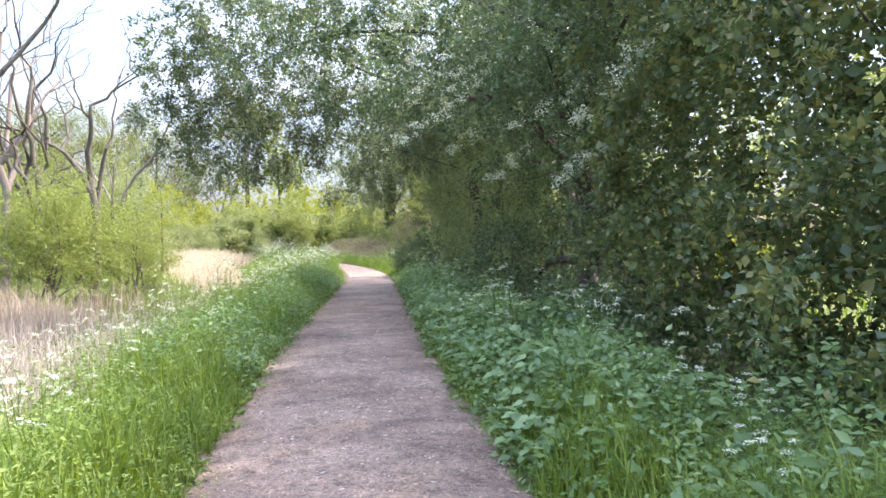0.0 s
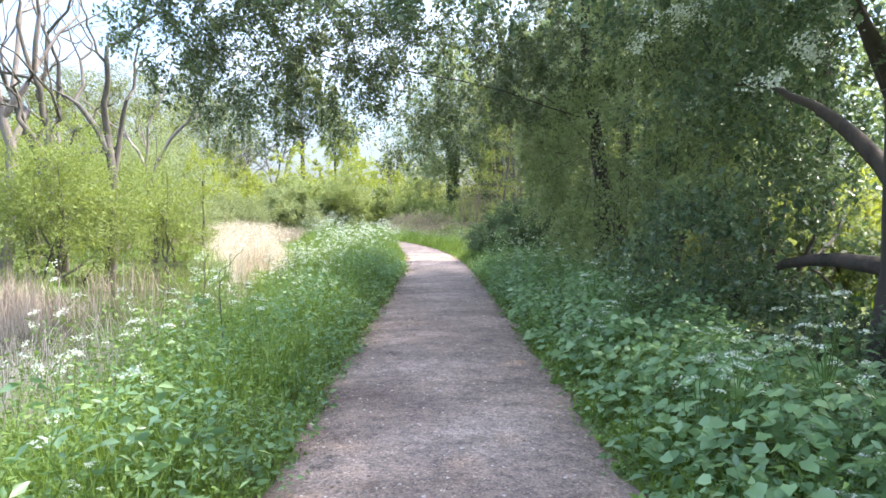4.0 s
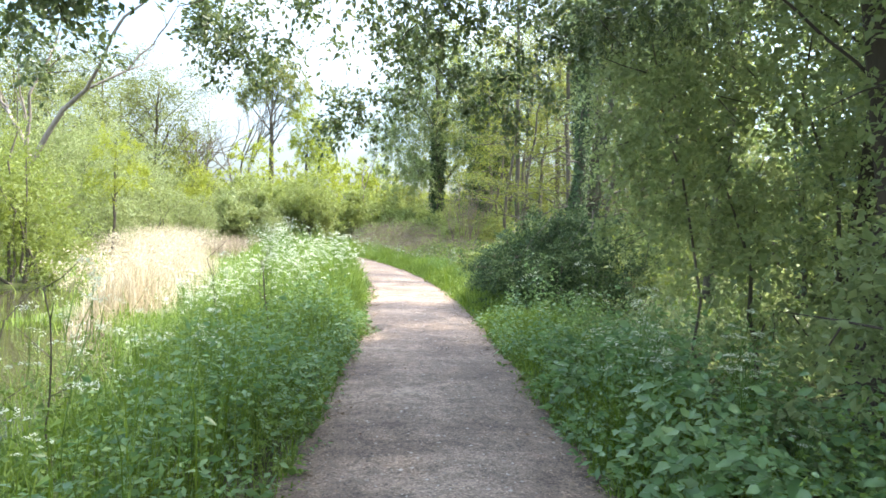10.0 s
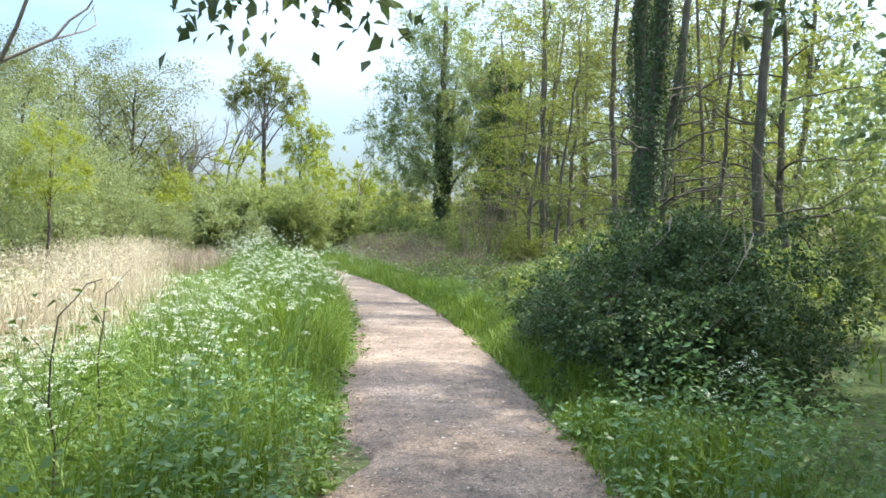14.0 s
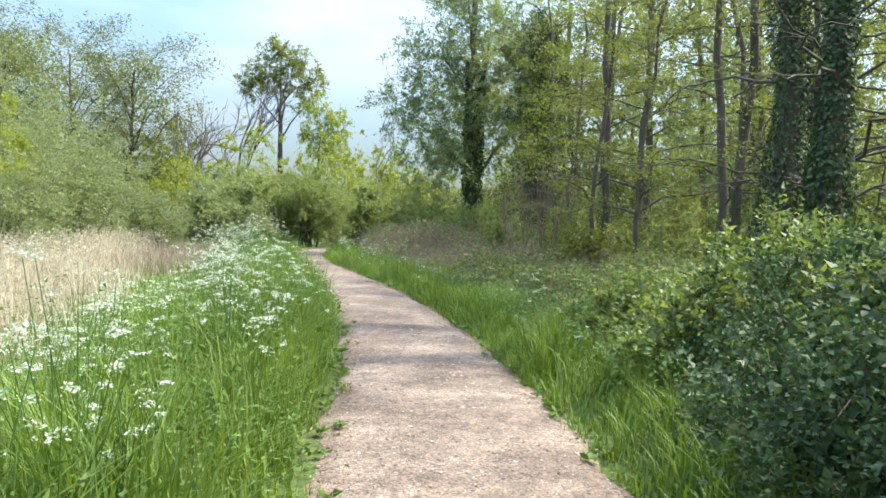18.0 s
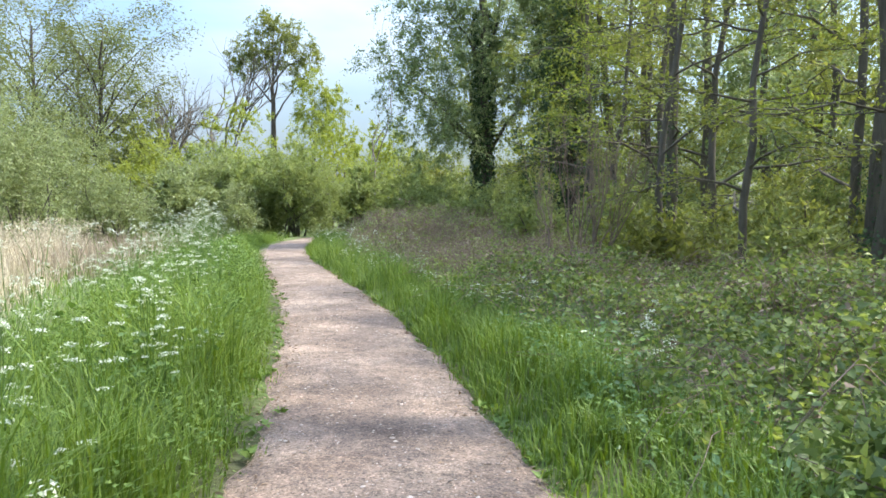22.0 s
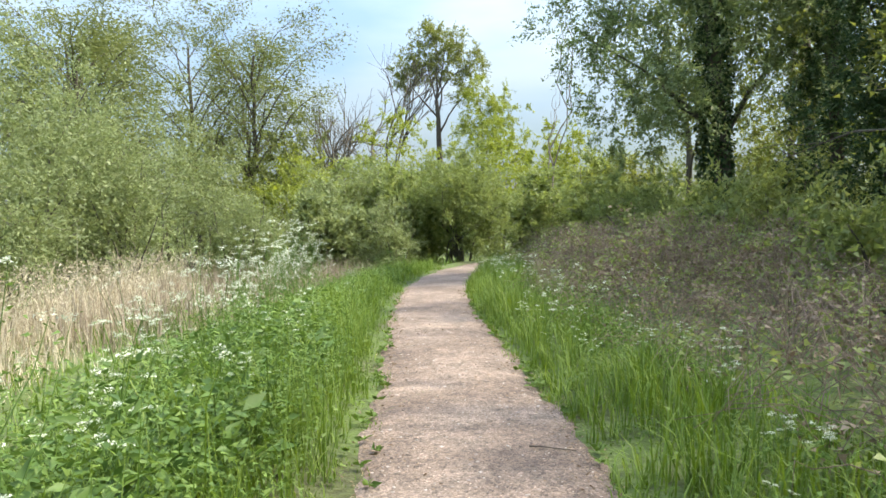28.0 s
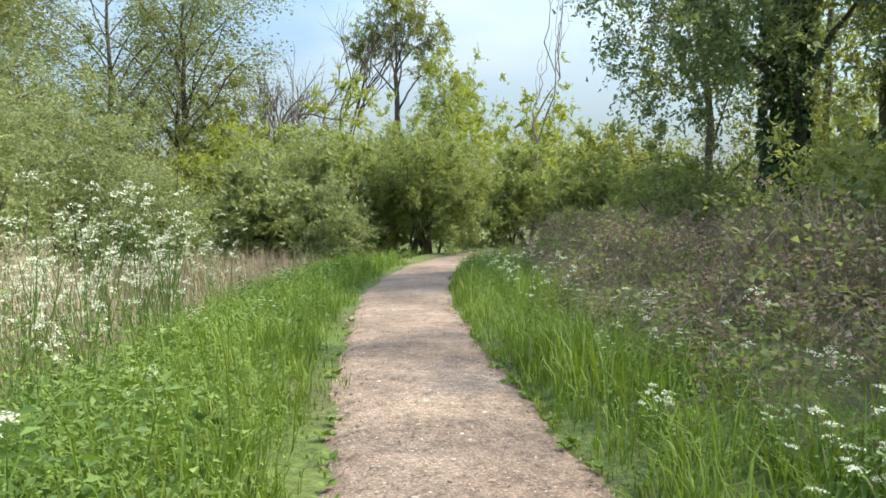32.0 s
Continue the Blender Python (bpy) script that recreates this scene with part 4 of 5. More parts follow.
for x, y, z1, r, k, n, size, leaf, seed, label in (
        (-9.8, 25.8, 4.3, 2.7, 9, 3105, 0.099, WILLOW, 31, "big yellow-green sallow bush rising from the marsh"),
        (-14.5, 27.5, 4.6, 2.8, 8, 1890, 0.122, WILLOW, 38, "yellow-green sallow bush in the marsh"),
        (-9.2, 33.0, 3.6, 2.0, 7, 1755, 0.106, WILLOW, 32, "yellow-green sallow bush behind the reeds"),
        (-12.5, 36.5, 5.8, 2.6, 9, 2300, 0.114, WILLOW, 39, "young willow bush with fresh leaves"),
        (-13.2, 43.5, 6.8, 2.8, 10, 2700, 0.114, SALLOW, 33, "grey-green sallow bush at the marsh edge"),
        (-15.6, 54, 8.4, 4.0, 14, 4455, 0.129, SALLOW, 34, "large grey-green sallow standing behind the reed bed"),
        (-12.6, 49.5, 4.6, 2.0, 7, 1620, 0.106, SALLOW, 42, "grey-green sallow growing out of the reeds"),
        (-11.2, 59.8, 3.3, 1.9, 7, 1755, 0.099, SALLOW, 35, "rounded pale grey-green sallow bush"),
        (-8.2, 66.3, 5.0, 2.1, 8, 1755, 0.122, SALLOW, 36, "grey-green sallow among other bushes"),
        (-14.2, 61, 6.6, 2.6, 9, 2025, 0.122, SALLOW, 43, "tall grey-green sallow behind the rounded bush"),
        (-10.4, 65, 4.2, 1.8, 7, 1215, 0.114, SALLOW, 44, "grey-green sallow among other bushes"),
        (-12.8, 55.2, 5.4, 2.0, 8, 1620, 0.106, SALLOW, 45, "grey-green sallow at the back of the reeds"),
        (-18.5, 61, 8.0, 3.0, 10, 1755, 0.152, SALLOW, 46, "tall grey-green sallow deep in the marsh"),
        (-6.6, 62.5, 2.6, 1.3, 5, 945, 0.106, SALLOW, 41, "low grey-green bush beside the path's bend")):
    bush("sallow_bush", label, (x, y, -0.45), mound(x, y, -0.35, z1, r, r, k, seed), int(n * 0.78), 12, 0.5 + 0.04 * z1, size * 0.78, leaf, seed, 9, 200, ragged=0.32)
bush("round_bush", "dense olive-green rounded bush by the path's bend", (-4.4, 65.5, 0), mound(-4.25, 65.5, 0.1, 5.2, 2.3, 2.0, 12, 7), 2500, 18, 0.55, 0.09, HEDGE, 37, 16, 260, ragged=0.35)
for k, (x, y, h, r, mat) in enumerate(((-17, 78, 10.0, 4.0, YELLOW), (-10.5, 80, 10.0, 4.0, YELLOW), (-4, 82, 10.4, 4.0, YELLOW), (0.4, 77, 8.6, 3.0, YELLOW), (3.0, 69, 4.8, 2.2, WOOD_LEAF),
                                       (-22, 66, 6.5, 3.8, SALLOW), (-19, 44, 7.8, 3.6, WILLOW), (-18.5, 33, 6.5, 3.6, WILLOW), (-22, 54, 6.5, 3.8, SALLOW), (-13.5, 71, 6.0, 3.0, YELLOW), (-8.9, 68, 5.4, 2.4, HEDGE), (-6.4, 69, 5.4, 2.2, HEDGE), (-1.2, 69.5, 5.0, 2.2, HEDGE), (-24.5, 45, 7.5, 4.0, SALLOW), (-7.0, 65.5, 4.2, 1.8, HEDGE), (1.8, 67, 4.6, 2.0, HEDGE), (-9.4, 63.6, 3.6, 1.8, SALLOW), (-19.5, 70, 8.5, 3.6, OLIVE), (-15.5, 75, 8.0, 3.4, OLIVE))):
    bush("willow_thicket", "fresh yellow-green willow thicket across the marsh" if mat in (YELLOW, WILLOW) else "soft green thicket behind the marsh",
         (x, y, -0.35), mound(x, y, -0.3, h, r, r, 10, 50 + k), 1000, 18 if mat is YELLOW else 12, 0.7, 0.14 if mat is YELLOW else 0.17, mat, 60 + k, 8, 120, ragged=0.35)

# undergrowth beneath the wood
for k, (x, y, h, r, mat) in enumerate(((5.4, 40.4, 1.7, 1.1, WOOD_LEAF), (5.8, 43.2, 2.2, 1.4, HEDGE), (4.4, 46.4, 2.2, 1.3, HEDGE), (6.6, 38.6, 1.5, 1.1, HEDGE), (3.3, 51.5, 2.7, 1.5, HEDGE), (4.9, 53.2, 3.2, 1.7, HEDGE), (2.2, 55.5, 2.8, 1.5, HEDGE), (6.8, 47.5, 2.8, 1.7, HEDGE), (9.6, 51, 3.6, 2.2, WOOD_LEAF), (6.0, 57.5, 3.4, 1.8, HEDGE), (9.0, 44.5, 2.4, 1.8, HEDGE), (8.4, 61.5, 4.2, 2.2, WOOD_LEAF),
                                       (12.5, 40, 2.8, 2.2, DARK_BUSH), (12, 46.5, 3.4, 2.2, WOOD_LEAF), (3.4, 62, 3.2, 1.7, DARK_BUSH), (13.5, 34.5, 2.6, 2.2, DARK_BUSH), (12, 29, 2.4, 2.2, DARK_BUSH), (15.5, 51, 4, 2.6, WOOD_LEAF), (13, 57, 4, 2.6, DARK_BUSH), (10.5, 23.5, 3.0, 2.4, DARK_BUSH), (6.6, 4, 2.2, 1.5, DARK_BUSH), (6.8, 15.5, 1.6, 1.3, DARK_BUSH), (8.4, 22, 2.2, 1.8, WOOD_LEAF), (9.2, 18.2, 2.4, 1.6, YELLOW), (9.8, 21.0, 2.6, 1.7, YELLOW), (8.9, 14.6, 1.9, 1.4, YELLOW), (6.2, 52.5, 3.0, 1.9, HEDGE), (9.5, 55.5, 4.0, 2.2, DARK_BUSH), (12.5, 66, 5, 2.8, WOOD_LEAF), (7.5, 40.5, 2.0, 1.5, WOOD_LEAF), (17, 40, 4, 2.8, WOOD_LEAF), (5.0, 60, 3.2, 1.7, DARK_BUSH), (4.6, 66, 4.2, 2.2, HEDGE), (7.4, 70, 5.0, 2.6, DARK_BUSH), (8.6, 26.5, 3.2, 2.0, DARK_BUSH), (11, 38.5, 4.2, 2.0, DARK_BUSH), (13.6, 37, 4.6, 2.2, DARK_BUSH), (14.6, 41.5, 4.8, 2.3, DARK_BUSH), (12.2, 33, 4.0, 2.0, DARK_BUSH), (11.6, 43.4, 4.2, 2.0, DARK_BUSH))):
    bush("undergrowth_bush", "shady green undergrowth bush beneath the trees", (x, y, 0.05), mound(x, y, 0.1, h, r, r, 7, 70 + k), 520, 9, 0.5, 0.105, mat, 84 + k, 5, 60)

# ---- hawthorn and oak beside and over the path ----
hb = []
for k, yy in enumerate(np.arange(3.4, 21.5, 1.45)):
    o = 0.25 * math.sin(k * 1.9) + (0.45 if yy > 17.5 else 0)
    gap = 8.2 < yy < 11
    hb += [(3.75 + o, yy + 0.7, 0.5, 1.0, 1.0, 0.5)]
    if not gap:
        r = 1.1 if yy < 15 else 0.92
        hb += [(3.5 + o, yy, 1.35, r, r, 0.9), (3.7 + 0.6 * o, yy + 0.5, 2.8, 1.3, 1.2, 1.1)]
    if yy < 20.5:
        hb += [(4.0 + o, yy - 0.3, 4.6, 1.7, 1.4, 1.3), (4.3 + o, yy + 0.2, 6.3, 1.5, 1.3, 1.1)]
near_h = [b for b in hb if 6.9 < b[1] < 13.5] + [(1.9, 9.3, 3.5, 1.0, 1.2, 0.7), (1.5, 10.8, 3.9, 1.1, 1.2, 0.7), (2.4, 7.6, 3.6, 0.9, 1.0, 0.7), (0.4, 12.6, 4.5, 1.2, 1.0, 0.8), (-0.9, 13.4, 4.9, 1.2, 1.0, 0.9), (0.9, 12.4, 5.9, 1.4, 1.2, 1.0), (-0.8, 13.2, 6.2, 1.3, 1.2, 1.0), (2.0, 12.2, 5.0, 1.3, 1.2, 1.0), (2.6, 6.0, 5.2, 1.2, 1.3, 0.9), (1.9, 8.6, 5.4, 1.2, 1.3, 0.9)] * 2
first_h = [b for b in hb if b[1] <= 6.9]
far_h = [b for b in hb if b[1] >= 13.5]
tree("hedge_maple", "dense dark field maple with bronze young leaves in the hedge", "tree", (4.5, 4.6, 0.05), (3.6, 0.13), first_h, 4600, 15, 0.42, 0.062, ELDER, 70, BARK_DARK,
     droop=0.5, shell=0.6, twigs=260, aspect=0.72, core=0.16, simple=False, limb_r=0.3, limb_each=2)
haw, ha, hb2 = tree("hawthorn_tree", "spreading hawthorn in white blossom leaning over the path", "tree", (3.95, 10.6, 0.05), (4.4, 0.21),
                    near_h, 6300, 18, 0.5, 0.058, HAW, 71, BARK_DARK, droop=0.35, shell=0.62, twigs=600, aspect=0.68, core=0.14, thin_past=0.6, simple=False, core_from=-1.2, limb_each=2, lean=(-0.25, -0.5, 4.4), limb_r=0.5)
rng = np.random.default_rng(72)
drop = []
for x0, y0, z0, dx, dy, dz in ((2.0, 8.8, 3.6, -1.3, 0.2, -0.95), (2.6, 8.2, 3.9, -1.2, 0.3, -0.7), (2.3, 9.6, 4.2, -1.4, 0.2, -0.8), (1.5, 10.4, 4.4, -1.3, 0.4, -0.7), (2.9, 7.4, 3.4, -0.9, 0.1, -0.8), (1.9, 8.0, 4.6, -1.2, 0.3, -0.6),
                               (3.0, 6.6, 3.1, -0.7, 0.1, -0.5), (2.8, 7.0, 2.5, -0.6, 0.2, -0.5), (3.2, 5.6, 3.5, -0.8, 0.2, -0.6), (0.5, 12.0, 4.6, -1.1, 0.3, -0.5), (2.6, 10.6, 3.4, -0.9, 0.1, -0.6), (2.7, 9.4, 2.7, -0.6, 0.1, -0.4)):
    spray = wander(rng, (0, 0, 0), (dx, dy, dz), 34, 0.07) + (x0, y0, z0) - np.array([3.95, 10.6, 0.05])
    for p in spray[4:]:
        if rng.uniform() < 0.6:
            drop.append(p + rng.normal(0, 0.05, 3) + rng.normal(0, 1, (34, 3)) * (0.034, 0.034, 0.026))
sunny = np.flatnonzero((ha[:, 2] > 1.5) & (ha[:, 0] < -0.5))
for q in hb2[rng.choice(sunny, 170, replace=False)]:
    drop.append(q + rng.normal(0, 1, (16, 3)) * 0.035)
at = np.concatenate(drop)
part("blossom", mesh_from("blossom", *leaf_geometry(rng, at, rng.normal(0, 1, at.shape), np.full(len(at), 0.021), 0.95), BLOSSOM), haw, "clusters of white hawthorn blossom")
# two low side limbs that show dark against the field
for a, b, r in (((3.8, 10.3, 1.7), (4.6, 8.6, 2.7), 0.06), ((3.85, 10.5, 1.4), (5.2, 9.8, 2.5), 0.05)):
    part("limb", mesh_from("limb", *tube(wander(rng, np.array(a) - (3.95, 10.6, 0.05), np.array(b) - (3.95, 10.6, 0.05), 7, 0.08), np.linspace(r, 0.03, 7), 7), BARK_DARK), haw)
over = [(-3.6, 16.6, 4.2, 0.9, 1.1, 0.8), (-2.4, 18.2, 4.8, 1.2, 1.2, 0.9), (-0.6, 17.0, 4.7, 1.2, 1.2, 0.8), (-3.4, 16.4, 5.8, 1.1, 1.2, 1.0), (-0.4, 18.6, 5.8, 1.3, 1.2, 1.0), (-2.7, 17.0, 3.7, 0.9, 1.1, 0.7), (-1.3, 17.6, 4.0, 1.0, 1.1, 0.7), (-3.2, 17.2, 5.0, 1.2, 1.4, 1.0), (-1.6, 16.9, 5.3, 1.3, 1.4, 1.0), (0.1, 18.4, 4.6, 1.2, 1.4, 0.8), (1.7, 17.6, 4.8, 1.4, 1.6, 1.2),
        (-0.2, 16.0, 7.0, 1.9, 1.8, 1.2), (-2.6, 16.6, 6.6, 1.4, 1.5, 1.1), (-1.4, 17.6, 7.6, 1.5, 1.5, 1.0), (2.6, 16.5, 6.8, 2.0, 2.2, 1.5), (1.4, 20.9, 3.6, 1.1, 1.1, 0.8), (0.0, 21.3, 2.85, 0.55, 0.5, 0.35), (0.3, 19.6, 3.7, 0.9, 0.9, 0.5), (-1.2, 21.2, 3.7, 0.8, 0.7, 0.45), (0.8, 21.4, 3.3, 0.7, 0.7, 0.45), (-2.8, 18.6, 3.3, 0.9, 0.9, 0.5), (-3.3, 20.2, 3.4, 0.9, 0.9, 0.5), (2.2, 19.6, 5.0, 1.0, 1.1, 0.7), (3.0, 16.2, 4.2, 0.9, 1.0, 0.8), (2.6, 19.0, 4.0, 0.8, 0.9, 0.6), (3.2, 20.7, 4.2, 0.9, 1.0, 0.8), (2.2, 20.7, 4.0, 0.8, 0.8, 0.5)]
tree("oak_tree", "old broad-leaved tree arching over the path", "tree", (3.7, 17.7, 0.05), (5.2, 0.17), over, 7400, 16, 0.46, 0.065, OAK, 73, BARK_DARK,
     droop=0.45, shell=0.4, twigs=1500, aspect=0.55, core=0.0, simple=False, limb_r=0.11, lean=(-0.5, -0.3, 5.2), limb_each=12)
hazel, _, _ = tree("hazel_tree", "overgrown grey-green hazel leaning out of the hedge", "tree", (4.4, 18.9, 0.05), (4.0, 0.13), far_h + [(3.6, 19.4, 4.0, 1.1, 1.3, 0.9), (3.7, 22.0, 3.6, 1.0, 1.1, 0.9), (3.9, 21.6, 5.2, 1.4, 1.4, 1.1), (4.6, 22.6, 4.4, 1.2, 1.3, 1.1), (3.5, 20.4, 2.5, 0.6, 0.9, 0.8), (3.6, 21.9, 2.6, 0.6, 0.8, 0.8), (3.4, 21.3, 3.6, 0.8, 1.0, 0.8), (3.8, 20.9, 1.4, 0.6, 0.8, 0.6), (4.6, 20.4, 6.2, 1.5, 1.5, 1.1), (4.4, 18.8, 6.4, 1.5, 1.4, 1.1), (3.0, 19.3, 2.2, 0.65, 0.9, 0.8), (3.1, 20.3, 3.0, 0.65, 0.8, 0.8), (3.2, 18.6, 1.3, 0.55, 0.8, 0.6)], 6900, 18, 0.5, 0.059, HAZEL, 79, BARK_DARK,
     droop=0.65, shell=0.5, twigs=900, aspect=0.6, core=0.05, simple=False, thin_past=0.3, limb_r=0.18, limb_each=9)
rng = np.random.default_rng(178)
for k in range(18):
    p = np.array([rng.uniform(3.2, 4.7), rng.uniform(13.2, 19.6), 0.05])
    e = p + (rng.normal(-0.25, 0.4), rng.normal(0, 0.45), rng.uniform(1.6, 3.4))
    part("stem", mesh_from("stem", *tube(wander(rng, p, e, 8, 0.07) - np.array([4.4, 18.9, 0.05]), np.linspace(rng.uniform(0.012, 0.034), 0.007, 8), 5), BARK), hazel)
tree("young_oak", "young oak with bright yellow-green spring leaves", "tree", (-10.2, 42.7, -0.4), (3.6, 0.07),
     [(-9.9, 42.6, 3.9, 1.0, 0.8, 0.45), (-9.4, 42.4, 3.0, 0.9, 0.8, 0.4), (-10.7, 42.8, 2.7, 1.0, 0.9, 0.45), (-10.2, 42.7, 4.6, 0.7, 0.7, 0.4)], 420, 14, 0.45, 0.085, YELLOW, 74, BARK_DARK, core=0.0, twigs=80)

for x, y, h, z0 in ((5.4, 3.2, 4.6, 0.1), (5.6, 5.6, 4.0, 0.1), (5.5, 14.9, 4.4, 1.2), (5.8, 17.0, 4.8, 2.2), (6.9, 22.7, 4.4, 0.8)):
    bush("hedge_bush", "dense dark hawthorn bush in the depth of the hedge", (x, y, 0.05), mound(x, y, z0, h, 1.3, 1.7, 8, int(y * 10)), 900, 12, 0.45, 0.075, HAW, 780 + int(y), 6, 80, 0.2, 0.4)

# taller trees added behind the hedge, most of them to shade the path
for k, (x, y, h) in enumerate(((6.6, 3.0, 9.5), (7.2, 7.2, 9.5), (6.7, 12.6, 9.5), (6.9, 16.2, 9.5), (6.5, 19.2, 9.5), (9.0, 23.6, 7.6))):
    rng = np.random.default_rng(75 + k)
    bl = [(x - 0.4 + rng.normal(0, 0.5), y + rng.normal(0, 0.9), z, 1.9, 2.2, 1.3) for z in np.arange(4.6, h, 0.9)]
    tree("added_hedge_tree", "tall leafy tree added behind the hedge, mostly for shade", "tree", (x, y, 0.1), (h * 0.85, 0.17), bl, 1150, 14, 0.7, 0.13, OAK, 760 + k, BARK_DARK,
         core=0.14, group="hedgerow trees", twigs=60, shell=0.3, ragged=0.35)

# added sun blocker: crown set high so its shadow lands on the path
tree("added_hedge_tree", "added tree with a high crown behind the hedge to shade the path", "tree", (7.1, 22.7, 0.1), (8.8, 0.14),
     [(6.3, 22.3, 8.9, 1.6, 1.5, 0.8), (7.2, 23.4, 9.4, 1.6, 1.4, 0.8), (6.9, 22.4, 10.1, 1.5, 1.4, 0.7)], 520, 14, 0.6, 0.12, OAK, 768, BARK_DARK,
     core=0.05, group="hedgerow trees", twigs=60, shell=0.2, ragged=0.35)

# ---- dark ivy bush and brambles ----
ivy_mass = bush("ivy_bush", "dark glossy ivy-covered thorn bush beside the path", (3.4, 25.8, 0.05),
     [(3.0, 25.3, 0.7, 0.85, 1.2, 0.7), (3.6, 26.4, 1.0, 1.1, 1.2, 0.8), (2.9, 26.3, 0.6, 0.8, 1.0, 0.55), (4.1, 25.2, 0.95, 1.0, 1.2, 0.85), (3.4, 24.4, 0.65, 0.9, 0.9, 0.6), (3.8, 25.8, 1.3, 0.8, 1.0, 0.5)],
     6200, 14, 0.28, 0.036, IVY, 81, 14, 400, 0.3, 0.55, aspect=0.75, simple=False)

bush("ivy_bush", "dark tangled ivy and bramble mass at the path's edge", (3.9, 28.3, 0.05),
     [(2.8, 27.5, 0.35, 0.5, 0.8, 0.4), (3.3, 28.0, 0.5, 0.75, 1.0, 0.55), (3.9, 28.8, 0.7, 0.95, 1.1, 0.65), (4.3, 27.7, 0.8, 1.0, 1.1, 0.7), (3.5, 29.4, 0.45, 0.7, 0.8, 0.45)],
     3400, 14, 0.28, 0.036, IVY, 82, 12, 300, 0.3, 0.55, aspect=0.75, simple=False)
rng = np.random.default_rng(88)
for k in range(14):
    x0, y0 = rng.uniform(2.3, 3.9), rng.uniform(24.3, 27.4)
    line = wander(rng, (x0 + 0.7, y0 + 0.2, rng.uniform(1.5, 1.9)), (x0 - 0.15, y0 - 0.3, rng.uniform(0.3, 0.8)), 8, 0.13)
    part("dead_stem", mesh_from("dead_stem", *tube(line - np.array([3.4, 25.8, 0.05]), np.linspace(0.007, 0.004, 8), 4), DEADWOOD), ivy_mass, "thin bleached dead stem")
for x, y, h, r, n, seed, label in ((3.9, 27.2, 1.8, 0.95, 1100, 186, "bright young bramble leaves over the dark ivy"), (3.2, 29.4, 1.05, 0.6, 620, 188, "low bramble bush with bright young leaves"), (3.2, 31.0, 0.95, 0.65, 620, 189, "low bramble bush with bright young leaves"), (5.2, 28.4, 1.45, 1.25, 1300, 181, "mounded bramble bush with bright young leaves"), (4.25, 30.0, 1.65, 1.0, 1100, 182, "mounded bramble bush with bright young leaves"), (5.4, 30.4, 1.5, 1.1, 1000, 183, "mounded bramble bush with bright young leaves"), (6.6, 28.8, 1.6, 1.3, 900, 184, "bramble bush at the wood's edge")):
    bush("bramble_bush", label, (x, y, 0.1), mound(x, y, 0.05, h, r, r, 7, seed), n, 20, 0.4, 0.047, BRAMBLE, seed, 6, 120, 0.25, 0.5, aspect=0.75)


def bramble_patch(name, label, area, n, top, leafs, size, leaf, canes, seed, dead=0, edge=0.0):
    """Arching canes and tufts of leaves over a patch of ground, rising from the path's side."""
    rng = np.random.default_rng(seed)
    x, y = area(rng, n)
    z = ground_z(x, y)
    off = x - mid_x(y) - half_w(y)
    h = top * np.clip(0.72 + 0.4 * lumps(x, y, 0.7) + 0.22 * lumps(x, y, 2.1), 0.25, 1.3) * np.clip(0.3 + (off - edge) / 1.3, 0.25, 1)
    ob = thing(name, (float(x.mean()), float(y.mean()), 0.05), label, "brambles")
    o = np.array([x.mean(), y.mean(), 0.05])

    def leaves(part_name, k, s, material, low):
        # gathered into tufts, with dark hollows between them
        m = n // 3
        q = np.repeat(np.arange(m), k * 3)
        lift = np.repeat(low + (1.12 - low) * rng.uniform(0, 1, m) ** 0.8, k * 3)
        at = np.stack([x[q], y[q], z[q] + h[q] * lift], -1) + rng.normal(0, 0.12, (len(q), 3)) * (1, 1, 0.5) - o
        w = rng.normal(0, 1, at.shape) * (1, 1, 0.35)
        part(part_name, mesh_from(part_name, *leaf_geometry(rng, at, w, np.full(len(at), s), 0.8, simple=s < 0.05 or seed > 92), material), ob)

    if leafs:
        leaves("foliage", leafs, size, leaf, 0.5)
    if dead:
        leaves("dead_leaves", dead, size * 0.8, DEAD_LEAF, 0.25)
    cs = []
    for k in range(canes):
        i = rng.integers(n)
        a = rng.uniform(0, 2 * np.pi)
        reach = rng.uniform(0.3, 1.1)
        t = np.linspace(0, 1, 6)[:, None]
        b = np.array([x[i], y[i], z[i]]) - o
        e = np.array([np.cos(a), np.sin(a), 0]) * reach
        line = b + e * t + np.array([0, 0, 1.0]) * (h[i] * 1.1 * np.sin(np.pi * (0.12 + 0.72 * t))) + np.cumsum(rng.normal(0, 0.05, (6, 3)), 0)
        cs.append(tube(line, np.linspace(0.0045, 0.0022, 6), 3))
    part("cane_tangle", mesh_from("cane_tangle", *join(cs), BRAMBLE_CANE), ob, kind="stuff")
    return ob


def off_path(rng, n, y0, y1, near, far):
    y = rng.uniform(y0, y1, n)
    return mid_x(y) + half_w(y) + rng.uniform(near, far, n), y


